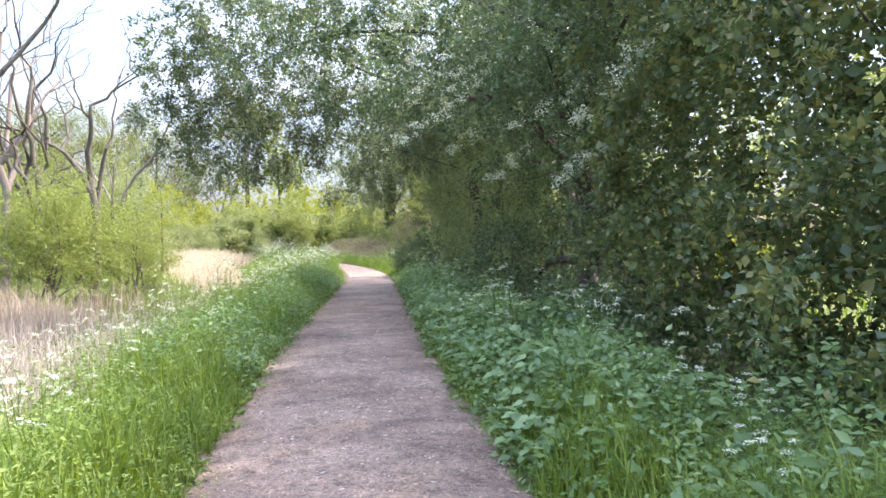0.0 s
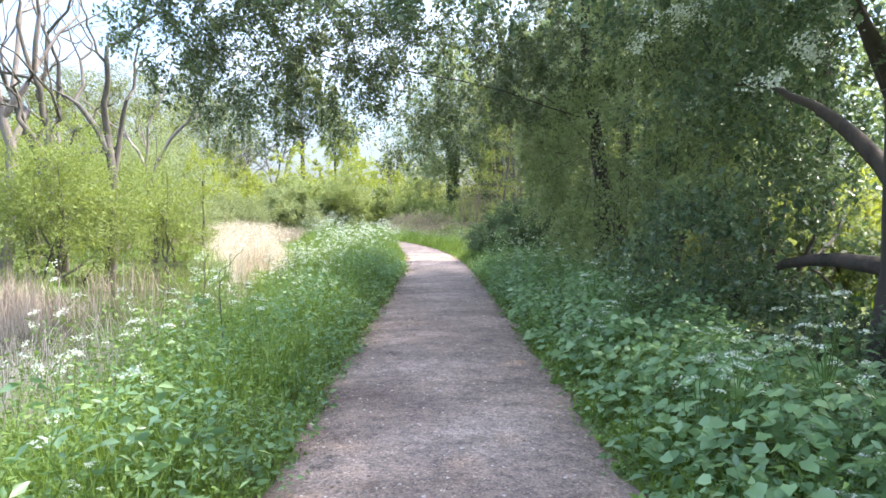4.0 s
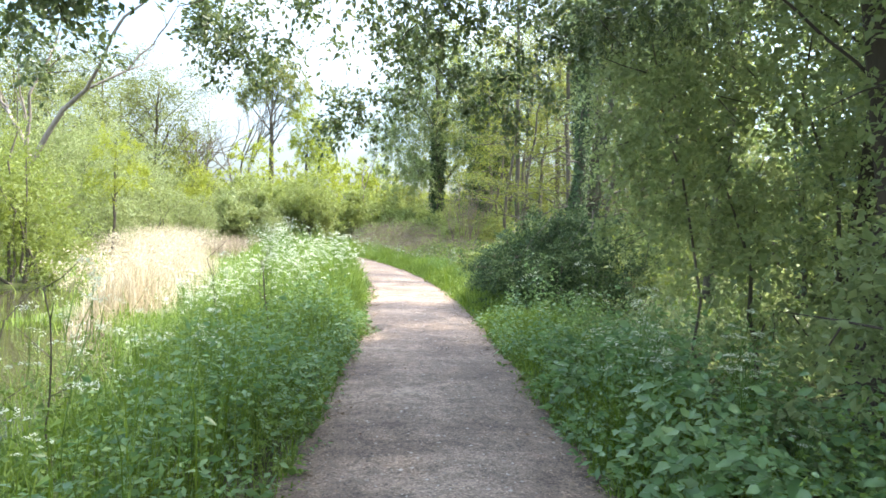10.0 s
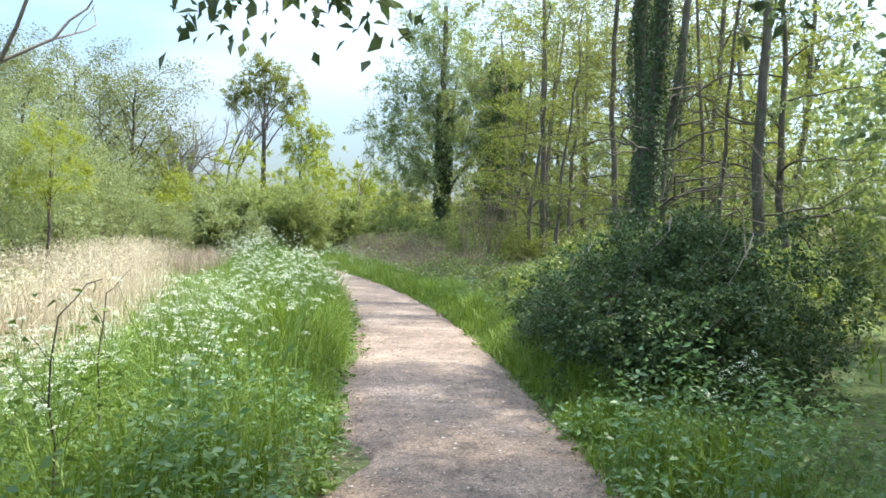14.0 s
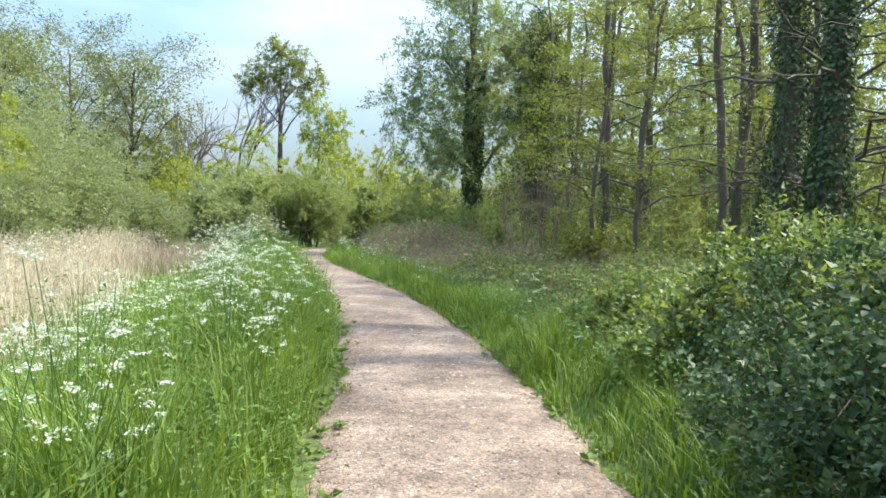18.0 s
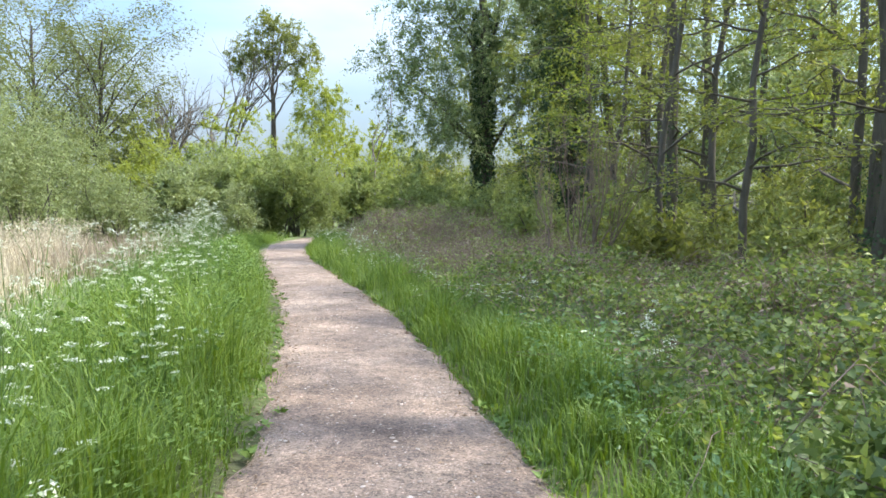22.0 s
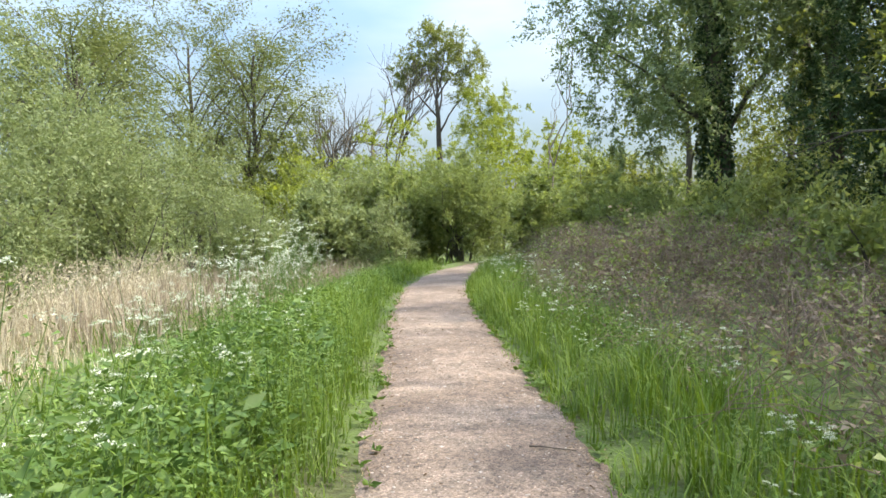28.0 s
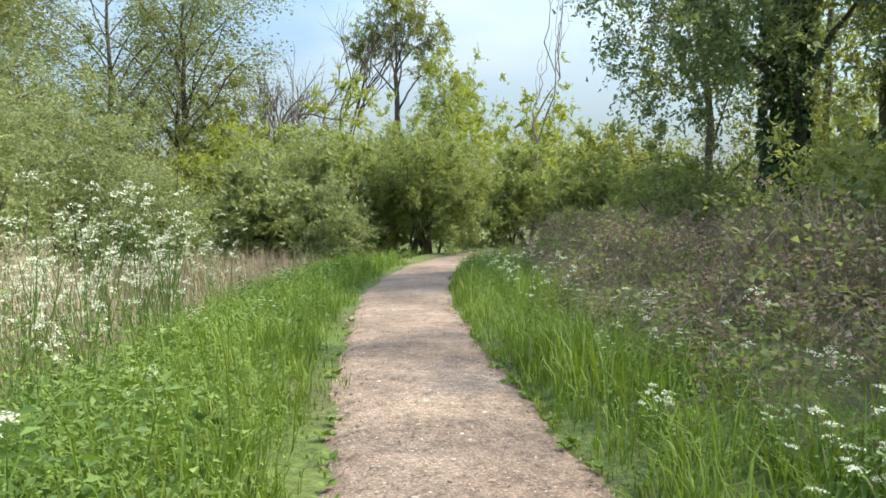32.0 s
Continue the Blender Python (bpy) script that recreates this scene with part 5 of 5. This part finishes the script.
bramble_patch("bramble_patch", "green leafy brambles spilling towards the path", lambda r, n: off_path(r, n, 26.5, 33, 1.0, 4.4), 2600, 0.9, 14, 0.052, BRAMBLE, 160, 91, 1, 0.9)
bramble_patch("bramble_patch", "bright young bramble leaves over old canes", lambda r, n: off_path(r, n, 32, 40, 1.0, 6.5), 3000, 0.8, 13, 0.052, BRAMBLE, 700, 92, 3, 0.9)
bramble_patch("bramble_patch", "tangle of dry brown bramble canes", lambda r, n: off_path(r, n, 38.8, 51, 1.1, 8.0), 3200, 0.8, 7, 0.05, HEDGE, 2300, 93, 8, 0.9)
bramble_patch("bramble_patch", "high brown mound of dead brambles", lambda r, n: off_path(r, n, 46.5, 62, 1.6, 8.0), 3000, 1.3, 6, 0.06, HEDGE, 2200, 94, 10, 1.3)
bramble_patch("bramble_patch", "low brambles and ivy under the trees", lambda r, n: (r.uniform(6.5, 14, n), r.uniform(24, 44, n)), 1800, 0.7, 6, 0.09, BRAMBLE, 200, 95)
# sunlit field that shows between the hedge's stems
rng = np.random.default_rng(96)
x, y = rng.uniform(5.6, 20, 9000), rng.uniform(2, 27, 9000)
stuff("meadow_grass", *blades(rng, x, y, 0.3 + 0.12 * lumps(x, y, 0.9), 0.014, 0.8), GRASS, "sunlit meadow grass behind the hedge", "grass")


# ---- ivy-clad trunks ----
def ivy_tree(label, base, height, radius, lean, ivy_r, ivy_to, n_ivy, seed, crown=None):
    rng = np.random.default_rng(seed)
    ob = thing("ivy_clad_tree", base, label, "tree", "ivy-clad trunks")
    line = wander(rng, (0, 0, -0.1), (lean[0], lean[1], height), 12, 0.018)
    rad = np.linspace(radius, radius * 0.5, 12)
    part("trunk", mesh_from("trunk", *tube(line, rad, 9), BARK), ob)
    for k in range(11):
        s = rng.integers(2, 12)
        a = rng.uniform(0, 2 * np.pi)
        tips, out = [], []
        branching(rng, line[s], (np.cos(a), np.sin(a), 0.25), rng.uniform(1.0, 2.1), max(0.012, rad[s] * 0.25), 3, 0.5, -0.05, 2, out, 5, tips)
        part("branch", mesh_from("branch", *join(out), BARK), ob)
    if n_ivy:
        t = rng.uniform(0, ivy_to, n_ivy)
        s = t * 11
        i = np.minimum(s.astype(int), 10)
        c = line[i] + (line[i + 1] - line[i]) * (s - i)[:, None]
        a = rng.uniform(0, 2 * np.pi, n_ivy)
        d = np.stack([np.cos(a), np.sin(a), 0 * a], -1)
        r = ivy_r * (0.85 + 0.22 * np.sin(5 * t * height / 3 + 2 * a) + rng.normal(0, 0.1, n_ivy)) * (1.1 - 0.4 * t)
        at = c + d * np.maximum(r, radius * 0.8)[:, None]
        v, f = leaf_geometry(rng, at, d * 0.35 + np.array([0, 0, -0.8]), np.full(n_ivy, 0.05), 0.95, 0.2, 0.3, d)
        part("ivy", mesh_from("ivy", v, f, IVY), ob, "thick dark green ivy leaves")
    if crown:
        cm, a, b = crown_mesh(rng, "crown", np.asarray(crown, float) - np.array([*base, 0, 0, 0]), 260, 14, 0.8, 0.075, WOOD_LEAF, 0.5, 0.2, 0.1, 0.4, None, 0.0, True)
        part("crown", cm, ob)
        part("twig_growth", twig_mesh(rng, "twig_growth", a, b, 200, 0.01, BARK), ob, kind="stuff")
    return ob


ivy_tree("tall trunk wrapped in dark ivy at the wood's edge", (6.25, 34.0, 0.1), 13, 0.17, (0.3, 0.3), 0.28, 0.8, 14000, 101, [(4.6, 35.2, 6.4, 1.7, 1.5, 0.9), (5.2, 33.5, 8, 2.2, 2.2, 2.5), (6.5, 34, 11, 2.5, 2.5, 2.5)])
ivy_tree("straight ivy-clad trunk with sunlit edge", (5.85, 31.9, 0.1), 12, 0.15, (0.3, 0.1), 0.22, 0.7, 12000, 102, [(6.2, 31.5, 9.5, 2.3, 2.3, 2.5)])
ivy_tree("leaning trunk thinly grown with ivy", (6.8, 34.2, 0.1), 11, 0.13, (1.3, 0.2), 0.24, 0.6, 3200, 103, [(7.6, 35.8, 9.5, 2.3, 2.3, 2.3)])
ivy_tree("slender trunk with burrs at its foot", (7.1, 37.4, 0.1), 11, 0.1, (0.0, 0.1), 0.2, 0.12, 500, 104, [(6.6, 37.5, 7, 2.3, 2.3, 2.0), (7.2, 37, 10, 2.5, 2.5, 2.5)])
ivy_tree("bare-stemmed young tree in the wood", (8.4, 39.5, 0.1), 12, 0.13, (0.4, 0), 0.2, 0.2, 500, 105, [(8.4, 39.5, 8.5, 2.6, 2.6, 3)])
ivy_tree("bare-stemmed young tree in the wood", (6.4, 42.5, 0.1), 11, 0.12, (-0.3, 0), 0.2, 0.3, 600, 106, [(6.0, 42.5, 7.0, 2.4, 2.4, 2.6)])
ivy_tree("bare-stemmed young tree in the wood", (9.6, 34.5, 0.1), 12, 0.15, (0.5, 0.3), 0.25, 0.4, 900, 107, [(9.8, 34.5, 8.5, 2.8, 2.8, 3)])

# field maples with flat sprays of young leaves between the ivied trunks
for k, (x, y, h, lx, ly, r, reach, turn) in enumerate(((5.9, 38.4, 7.0, 0.5, 0.3, 0.07, 1.7, 3.4), (5.6, 41.2, 9.0, 0.4, -0.3, 0.08, 3.0, 3.6), (5.8, 44.6, 8.0, 0.4, 0.2, 0.08, 1.8, 3.2), (7.4, 43.4, 10.0, 0.5, 0.0, 0.1, 3.4, 3.4),
                                                        (6.2, 47.4, 10.0, -0.6, 0.2, 0.1, 3.4, 3.0), (8.6, 38.0, 10.5, 0.8, 0.2, 0.1, 3.6, 3.6), (9.8, 41.5, 11.0, -0.6, 0.3, 0.11, 3.6, 3.4),
                                                        (8.2, 48.8, 11.0, 0.3, 0.2, 0.11, 3.4, 3.2), (11.5, 36.0, 11.0, -0.5, 0.1, 0.12, 3.6, 3.4))):
    limb_tree("field_maple", "young field maple with flat sprays of yellow-green leaves", (x, y, 0.1), h, r, (lx, ly), 620 + k, MAPLE if k % 3 else WOOD_LEAF, 15, reach, 0.16, 0.45, 0.35, 0.066, 5, 14, 0.28,
              BARK, "woodland maples", 6, 0.2, True, "tree", turn, 5.2)
for k, (x, y, h, lx) in enumerate(((8.8, 35.0, 11, 0.9), (10.6, 38.6, 11, -0.7), (7.2, 45.4, 10, 0.6))):
    ivy_tree("slim crooked pole among the woodland trees", (x, y, 0.1), h, 0.06 + 0.014 * (k % 3), (lx, 0.3), 0.12, 0.35, 350 if k % 2 == 0 else 0, 641 + k)

# the big ash with its ivied trunk further on
ash, _, _ = tree("ash_tree", "tall grey-green ash with a dark ivied trunk", "tree", (4.2, 56.0, 0.1), (13.5, 0.25),
                   [(2.9, 55.6, 4.6, 2.2, 2.2, 1.5), (1.4, 55.8, 6.4, 1.9, 2.0, 1.7), (4.1, 56.1, 7.4, 2.6, 2.6, 2.0), (2.4, 56.1, 9.3, 2.2, 2.2, 1.9), (5.1, 55.8, 10.5, 2.6, 2.4, 2.2),
                    (3.7, 56.1, 12.6, 2.0, 2.0, 1.8), (6.3, 56.1, 6.2, 2.4, 2.2, 2.0), (6.9, 56.4, 9.2, 2.4, 2.2, 2.2)], 5600, 16, 0.75, 0.1, ASH, 111, BARK, droop=0.3, shell=0.2, ragged=0.4, twigs=300, core=0.03)
rng = np.random.default_rng(112)
n = 5000
a, t = rng.uniform(0, 2 * np.pi, n), rng.uniform(0.1, 0.75, n)
at = np.stack([np.cos(a) * 0.4, np.sin(a) * 0.4, t * 12], -1) * (rng.uniform(0.75, 1.2, (n, 1)) * (1, 1, 0) + (0, 0, 1))
part("ivy", mesh_from("ivy", *leaf_geometry(rng, at, at * (0.3, 0.3, 0) + (0, 0, -0.6), np.full(n, 0.11), 0.95, 0.2, 0.3, at * (2, 2, 0)), IVY), ash, "dark ivy up the trunk")

tree("ivy_smothered_tree", "dead tree smothered to the top in dark ivy", "tree", (6.2, 50.6, 0.1), (8.6, 0.2),
     [(6.2 + 0.25 * math.sin(3 * z), 50.6 + 0.3 * math.cos(2 * z), z, 1.35 - 0.07 * z, 1.3 - 0.06 * z, 0.9) for z in (2.6, 3.7, 4.8, 5.9, 7.0, 8.1, 9.0)], 1500, 15, 0.5, 0.085, IVY, 113, BARK_DARK, core=0.2, shell=0.55, ragged=0.4, twigs=120)

tree("ivy_smothered_tree", "tall trunk hung with heavy dark ivy beside the ash", "tree", (7.2, 55.8, 0.1), (9.6, 0.2),
     [(7.2 + 0.3 * math.sin(2.3 * z), 55.8 + 0.3 * math.cos(2 * z), z, 1.5 - 0.06 * z, 1.4 - 0.06 * z, 0.95) for z in (2.4, 3.6, 4.8, 6.0, 7.2, 8.4, 9.6, 10.6)], 1500, 14, 0.5, 0.09, IVY, 114, BARK_DARK, core=0.2, shell=0.55, ragged=0.4, twigs=120)
# added tree: the crown stays out of view overhead and only shades the path
tree("woodland_tree", "slender added tree, its unseen high crown placed to shade the path", "tree", (6.9, 26.5, 0.1), (8.6, 0.11),
     [(5.5, 25.3, 7.6, 1.4, 1.4, 0.7), (5.7, 26.6, 8.4, 1.4, 1.3, 0.8), (6.4, 26.2, 9.2, 1.4, 1.4, 0.7)], 420, 14, 0.6, 0.11, WOOD_LEAF, 115, BARK, core=0.0, group="woodland trees", twigs=60, shell=0.2, ragged=0.4)

# woodland behind, on the same side
wood = []
rng = np.random.default_rng(120)
for k, (x, y, h) in enumerate(((9.5, 48, 13), (7.5, 59, 13), (12.5, 42, 13), (13.5, 52, 14), (9, 66, 13), (14, 62, 14), (15, 35, 13), (18, 45, 14), (18, 56, 14), (12, 74, 14), (5.0, 64, 9.5), (20, 70, 15), (16.5, 27, 11), (7.8, 50.5, 12), (10.5, 56, 13), (10.6, 26.6, 10.5), (15.6, 51.5, 13.5), (17.4, 48.5, 13), (19.5, 60, 14), (16.4, 57, 13.5))):
    bl = [(x + rng.normal(0, 1.0), y + rng.normal(0, 1.0), z, 2.3, 2.3, 1.7) for z in np.arange(3.5, h, 1.9)]
    tree("woodland_tree", "slender woodland tree in fresh spring leaf", "tree", (x, y, 0.1), (h * 0.85, 0.16), bl, 480 if y < 46 else 800, 16 if y < 60 and x < 13 else 9, 0.85, 0.13 if y < 60 and x < 13 else 0.17, WOOD_LEAF if k % 3 else ASH, 130 + k,
         BARK, core=0.02, group="woodland trees", twigs=90, shell=0.15, ragged=0.45)


# ---- bare shrub and dead trees ----
def bare_tree(name, label, base, way, length, radius, depth, seed, material, kids=3, spread=0.5, lift=0.3, category="tree", stems=1, crook=0.16):
    """A leafless tree or shrub: trunk or stems, each main branch with its own forks."""
    rng = np.random.default_rng(seed)
    ob = thing(name, base, label, category)
    for k in range(stems):
        w = np.asarray(way, float) + (rng.normal(0, 0.25, 3) * (1, 1, 0) if stems > 1 else 0)
        p = np.array((rng.normal(0, 0.12), rng.normal(0, 0.12), -0.1) if stems > 1 else (0, 0, -0.1))
        line = wander(rng, p, p + unit(w) * length, 7, 0.09)
        part("stem" if stems > 1 else "trunk", mesh_from("trunk", *tube(line, np.linspace(radius, radius * 0.6, 7), 8), material), ob)
        for j in range(kids + 1):
            at = line[6 - j if j < 3 else 3]
            out = []
            branching(rng, at, unit(w) + rng.normal(0, spread, 3) + (0, 0, lift), length * rng.uniform(0.55, 0.85), radius * 0.55, depth - 1, spread, lift, kids, out, 6, None, crook, 0.6 if crook < 0.1 else 0.55)
            part("branch", mesh_from("branch", *join(out), material), ob)
    return ob


bare_tree("dead_shrub", "grey-brown leafless shrub with many upright twigs", (3.75, 39.65, 0.1), (0, 0, 1), 1.2, 0.02, 4, 141, BRAMBLE_CANE, 3, 0.2, 0.42, "shrub", 6, 0.1)
for k, (x, y, l, r, w) in enumerate(((-9.4, 28.4, 4.6, 0.2, (0.02, 0, 1)), (-11.0, 28.8, 4.6, 0.2, (-0.05, 0, 1)), (-13.2, 31.5, 4.8, 0.2, (0.05, 0, 1)), (-12.4, 28.0, 6.2, 0.22, (-0.02, 0, 1)), (-12.6, 38.5, 5.0, 0.22, (0.35, 0, 1)))):
    bare_tree("dead_tree", "bleached dead tree with crooked leafless branches", (x, y, -0.5), w, l, r if k < 4 else 0.16, 4, 150 + k, DEADWOOD if k > 2 else BARK, 2, 0.5 if k < 4 else 0.4, 0.35, crook=0.16 if k < 4 else 0.08)
bare_tree("dead_sapling", "thin dead stems above the thicket", (-0.6, 70, 0), (0, 0, 1), 5.0, 0.07, 3, 160, DEADWOOD, 2, 0.25, 0.5)
for k, (x, y) in enumerate(((-17.2, 90), (-14.0, 89), (-20.5, 93))):
    bare_tree("bare_tree", "tall tree barely in leaf with fine dark twigs", (x, y, -0.3), (0.1 * (k - 1), 0, 1), 5.6, 0.24, 5, 170 + k, BARK, 3, 0.42, 0.16, crook=0.08)

# ---- far trees ----
tree("far_tree", "tall slim tree with a rounded leafy crown", "tree", (-13.8, 115, -0.3), (16, 0.5),
     [(-16.2, 115, 20.5, 2.6, 2.5, 2.3), (-12.6, 115, 21.8, 2.8, 2.5, 2.4), (-14.6, 115, 23.6, 2.6, 2.4, 1.9), (-10.2, 115, 19.6, 2.2, 2.2, 1.9), (-18.0, 115, 18.4, 1.7, 2, 1.8), (-14.4, 115, 19.0, 2.4, 2.2, 1.9), (-11.2, 115, 16.6, 1.7, 2, 1.6)],
     2600, 16, 0.9, 0.17, WOOD_LEAF, 181, BARK_DARK, shell=0.1, twigs=160, core=0.0, ragged=0.4, limb_r=0.5)
tree("far_tree", "small yellow-green tree below the tall one", "tree", (-8.6, 112, -0.3), (11, 0.3),
     [(-8.6, 112, 15.5, 2.8, 2.6, 2.2), (-6.6, 112, 13.0, 2.4, 2.4, 2.0), (-10.0, 112, 12.5, 2.2, 2.4, 2.2), (-7.6, 112, 10.5, 2.4, 2.4, 2.0)], 1500, 16, 0.9, 0.17, YELLOW, 182, BARK_DARK, shell=0.1, twigs=100, core=0.0, ragged=0.4)
for k, (x, y, h, mat) in enumerate(((-23, 77, 15.5, OLIVE), (-19.2, 76, 14, OLIVE), (-28, 72, 15, OLIVE), (-33, 80, 15, OLIVE), (-26, 92, 17, OLIVE), (-21.5, 63, 10.5, OLIVE), (-25, 58, 11, OLIVE), (-36, 62, 13, SALLOW), (-38, 45, 12, WILLOW), (-34, 30, 11, SALLOW))):
    rng = np.random.default_rng(190 + k)
    limb_tree("willow_tree", "tall airy willow with thin yellow-green leaves", (x, y, -0.3), h * 0.88, 0.24, (rng.normal(0, 1.3), rng.normal(0, 0.6)), 200 + k, mat, 19, h * 0.38, 0.22, 1.45, 0.55, 0.15, 6, 17, 0.8,
              BARK_DARK, "", 8, 0.42)


def far_wood(label, centres, count, size, leaf, seed):
    rng = np.random.default_rng(seed)
    bl = []
    for x, y, h in centres:
        bl += [(x + rng.normal(0, 1), y + rng.normal(0, 1), z, 5.5, 5.5, 3.2) for z in (h * 0.3, h * 0.55, h * 0.8)]
    m, a, b = crown_mesh(rng, "far_woods", bl, count, 18, 1.6, size * 0.5, leaf, 0.6, 0.2, 0.4, 0.35, simple=True, tuft=2)
    ob = new("far_woods", m)
    return tagged(ob, label, "trees", kind="stuff")


ring = [(-45 + 6 * math.sin(k), y, 11 + 3 * math.sin(k * 2.3)) for k, y in enumerate(range(-30, 100, 8))]
far_wood("distant leafy woods beyond the marsh", ring, 1100, 1.1, SALLOW, 301)
ring = [(-60 + 9 * k, 128 + 5 * math.sin(k * 1.7), 9 + 3 * math.sin(k * 1.3)) for k in range(15)]
far_wood("distant woods beyond the bushes", ring, 1200, 1.0, WOOD_LEAF, 302)
ring = [(31 + 4 * math.sin(k), y, 13.5 + 2 * math.sin(k * 2.1)) for k, y in enumerate(range(-30, 120, 9))]
far_wood("line of trees across the field", ring, 1700, 0.9, HEDGE, 303)
ring = [(23 + 2 * math.sin(k * 1.7), y, 6.5 + 1.5 * math.sin(k * 2.9)) for k, y in enumerate(range(-6, 76, 7))]
far_wood("overgrown hedge along the field", ring, 1000, 0.6, DARK_BUSH, 305)
ring = [(-45 + 9 * k, -40 + 4 * math.sin(k), 10) for k in range(10)]
far_wood("trees behind the start of the path", ring, 900, 0.6, WOOD_LEAF, 304)

# ---- fallen and bare branches in the wood ----
rng = np.random.default_rng(390)
for x, y, z, dx, dy, dz, l in ((3.6, 36.4, 0.65, 1, 0.25, 0.06, 2.6), (5.4, 37.0, 0.7, 1, -0.3, 0.12, 2.0), (6.2, 32.8, 2.0, -0.7, 0.2, 0.5, 1.6), (6.0, 34.2, 0.9, 0.3, 0.2, 1.0, 1.7)):
    out = []
    branching(rng, (0, 0, 0), (dx, dy, dz), l * 0.8, 0.011, 2, 0.4, 0.05, 2, out, 5, None, 0.2)
    fb = tagged(new("fallen_branch", mesh_from("fallen_branch", *join(out), BARK)), "thin bare fallen branch caught in the brambles", "branch")
    fb.location = (x, y, z)

# ---- loose things on the path ----
rng = np.random.default_rng(400)
n = 13000
y = rng.uniform(-1, 48, n)
x = mid_x(y) + half_w(y) * rng.uniform(-0.97, 0.97, n)
r = rng.uniform(0.003, 0.0085, n) * np.where(rng.uniform(0, 1, n) > 0.93, 2.3, 1)
oct_v = np.array([[1, 0, 0], [0, 1, 0], [-1, 0, 0], [0, -1, 0], [0, 0, 0.45]])
oct_f = np.array([[0, 1, 4], [1, 2, 4], [2, 3, 4], [3, 0, 4]])
u = (x - mid_x(y)) / half_w(y)
c = np.stack([x, y, 0.012 + 0.022 * (1 - u ** 2) + 0.002 - 0.035 * np.abs(u) ** 8], -1)
sv = (c[:, None] + (oct_v[None] * rng.uniform(0.6, 1.4, (n, 5, 3)) * r[:, None, None])).reshape(-1, 3)
sf = (np.arange(n)[:, None, None] * 5 + oct_f[None]).reshape(-1, 3)
stuff("pebbles", sv, sf, STONE, "small loose stones of the gravel path", "pebbles")
n = 3000
y = rng.uniform(-1, 46, n)
u = rng.uniform(-0.9, 0.9, n)
c = np.stack([mid_x(y) + half_w(y) * u, y, 0.012 + 0.022 * (1 - u ** 2) - 0.035 * np.abs(u) ** 8], -1)
a = np.sort(rng.uniform(0, 2 * np.pi, (n, 5)), 1)
r = rng.uniform(0.007, 0.019, (n, 1)) * rng.uniform(0.7, 1.2, (n, 5))
tilt = rng.normal(0, 0.12, (n, 1))
rim = np.stack([np.cos(a) * r, np.sin(a) * r * 0.7, 0.004 + np.cos(a) * r * tilt], -1)
sv = np.concatenate([c[:, None] + rim, c[:, None] + rim * (0.75, 0.75, 1) + (0, 0, 0.006)], 1).reshape(-1, 3)
j = np.arange(5)
quads = np.concatenate([np.stack([j, (j + 1) % 5, 5 + (j + 1) % 5], -1), np.stack([j, 5 + (j + 1) % 5, 5 + j], -1), [[5, 6, 7], [5, 7, 8], [5, 8, 9]]], 0)
stuff("stone_chips", sv, (np.arange(n)[:, None, None] * 10 + quads[None]).reshape(-1, 3), STONE, "flat pale chips of stone pressed into the path", "stones")
n = 3200
y = rng.uniform(-1, 50, n)
u = rng.choice([-1, 1], n) * rng.uniform(0, 1, n) ** 0.5 * 0.97
x = mid_x(y) + half_w(y) * u
at = np.stack([x, y, 0.02 + 0.022 * (1 - u ** 2) - 0.03 * np.abs(u) ** 8], -1)
stuff("leaf_litter", *leaf_geometry(rng, at, rng.normal(0, 1, (n, 3)) * (1, 1, 0.1), rng.uniform(0.012, 0.036, n), 0.4, 0.3, 0.1), LITTER, "dry fallen leaves and bits of twig on the gravel", "leaf litter")
# trodden margin: dead grass and crumbs of litter, and low rosettes of weeds
n = 9000
y = rng.uniform(-1, 52, n)
side = rng.choice([-1, 1], n)
u = side * (0.9 + 0.2 * rng.normal(0, 0.5, n))
x = mid_x(y) + half_w(y) * u
at = np.stack([x, y, np.maximum(ground_z(x, y), 0.0) + 0.02], -1)
stuff("edge_litter", *leaf_geometry(rng, at, rng.normal(0, 1, (n, 3)) * (1, 1, 0.25), rng.uniform(0.012, 0.045, n), 0.3, 0.3, 0.1), LITTER, "dead grass and leaf crumbs along the path's margin", "leaf litter")
n = 420
y = rng.uniform(-1, 50, n)
side = rng.choice([-1, 1], n)
x = mid_x(y) + half_w(y) * side * (1.0 + 0.1 * rng.normal(0, 0.6, n))
a = rng.uniform(0, 2 * np.pi, (n, 9))
at = np.repeat(np.stack([x, y, np.maximum(ground_z(x, y), 0.0) + 0.025], -1), 9, 0)
w = np.stack([np.cos(a), np.sin(a), rng.uniform(0.15, 0.7, a.shape)], -1).reshape(-1, 3)
stuff("plantain_rosettes", *leaf_geometry(rng, at, w, np.full(len(at), 0.06), 0.5, 0.2, 0.15), PARSLEY, "low plantain and weed rosettes on the path's edge", "weeds")
stick = tagged(new("stick", mesh_from("stick", *tube(wander(rng, (-0.02, 40.66, 0.045), (0.28, 40.6, 0.045), 6, 0.06), np.linspace(0.007, 0.004, 6), 5), TWIG)), "small dry stick lying on the gravel", "stick")
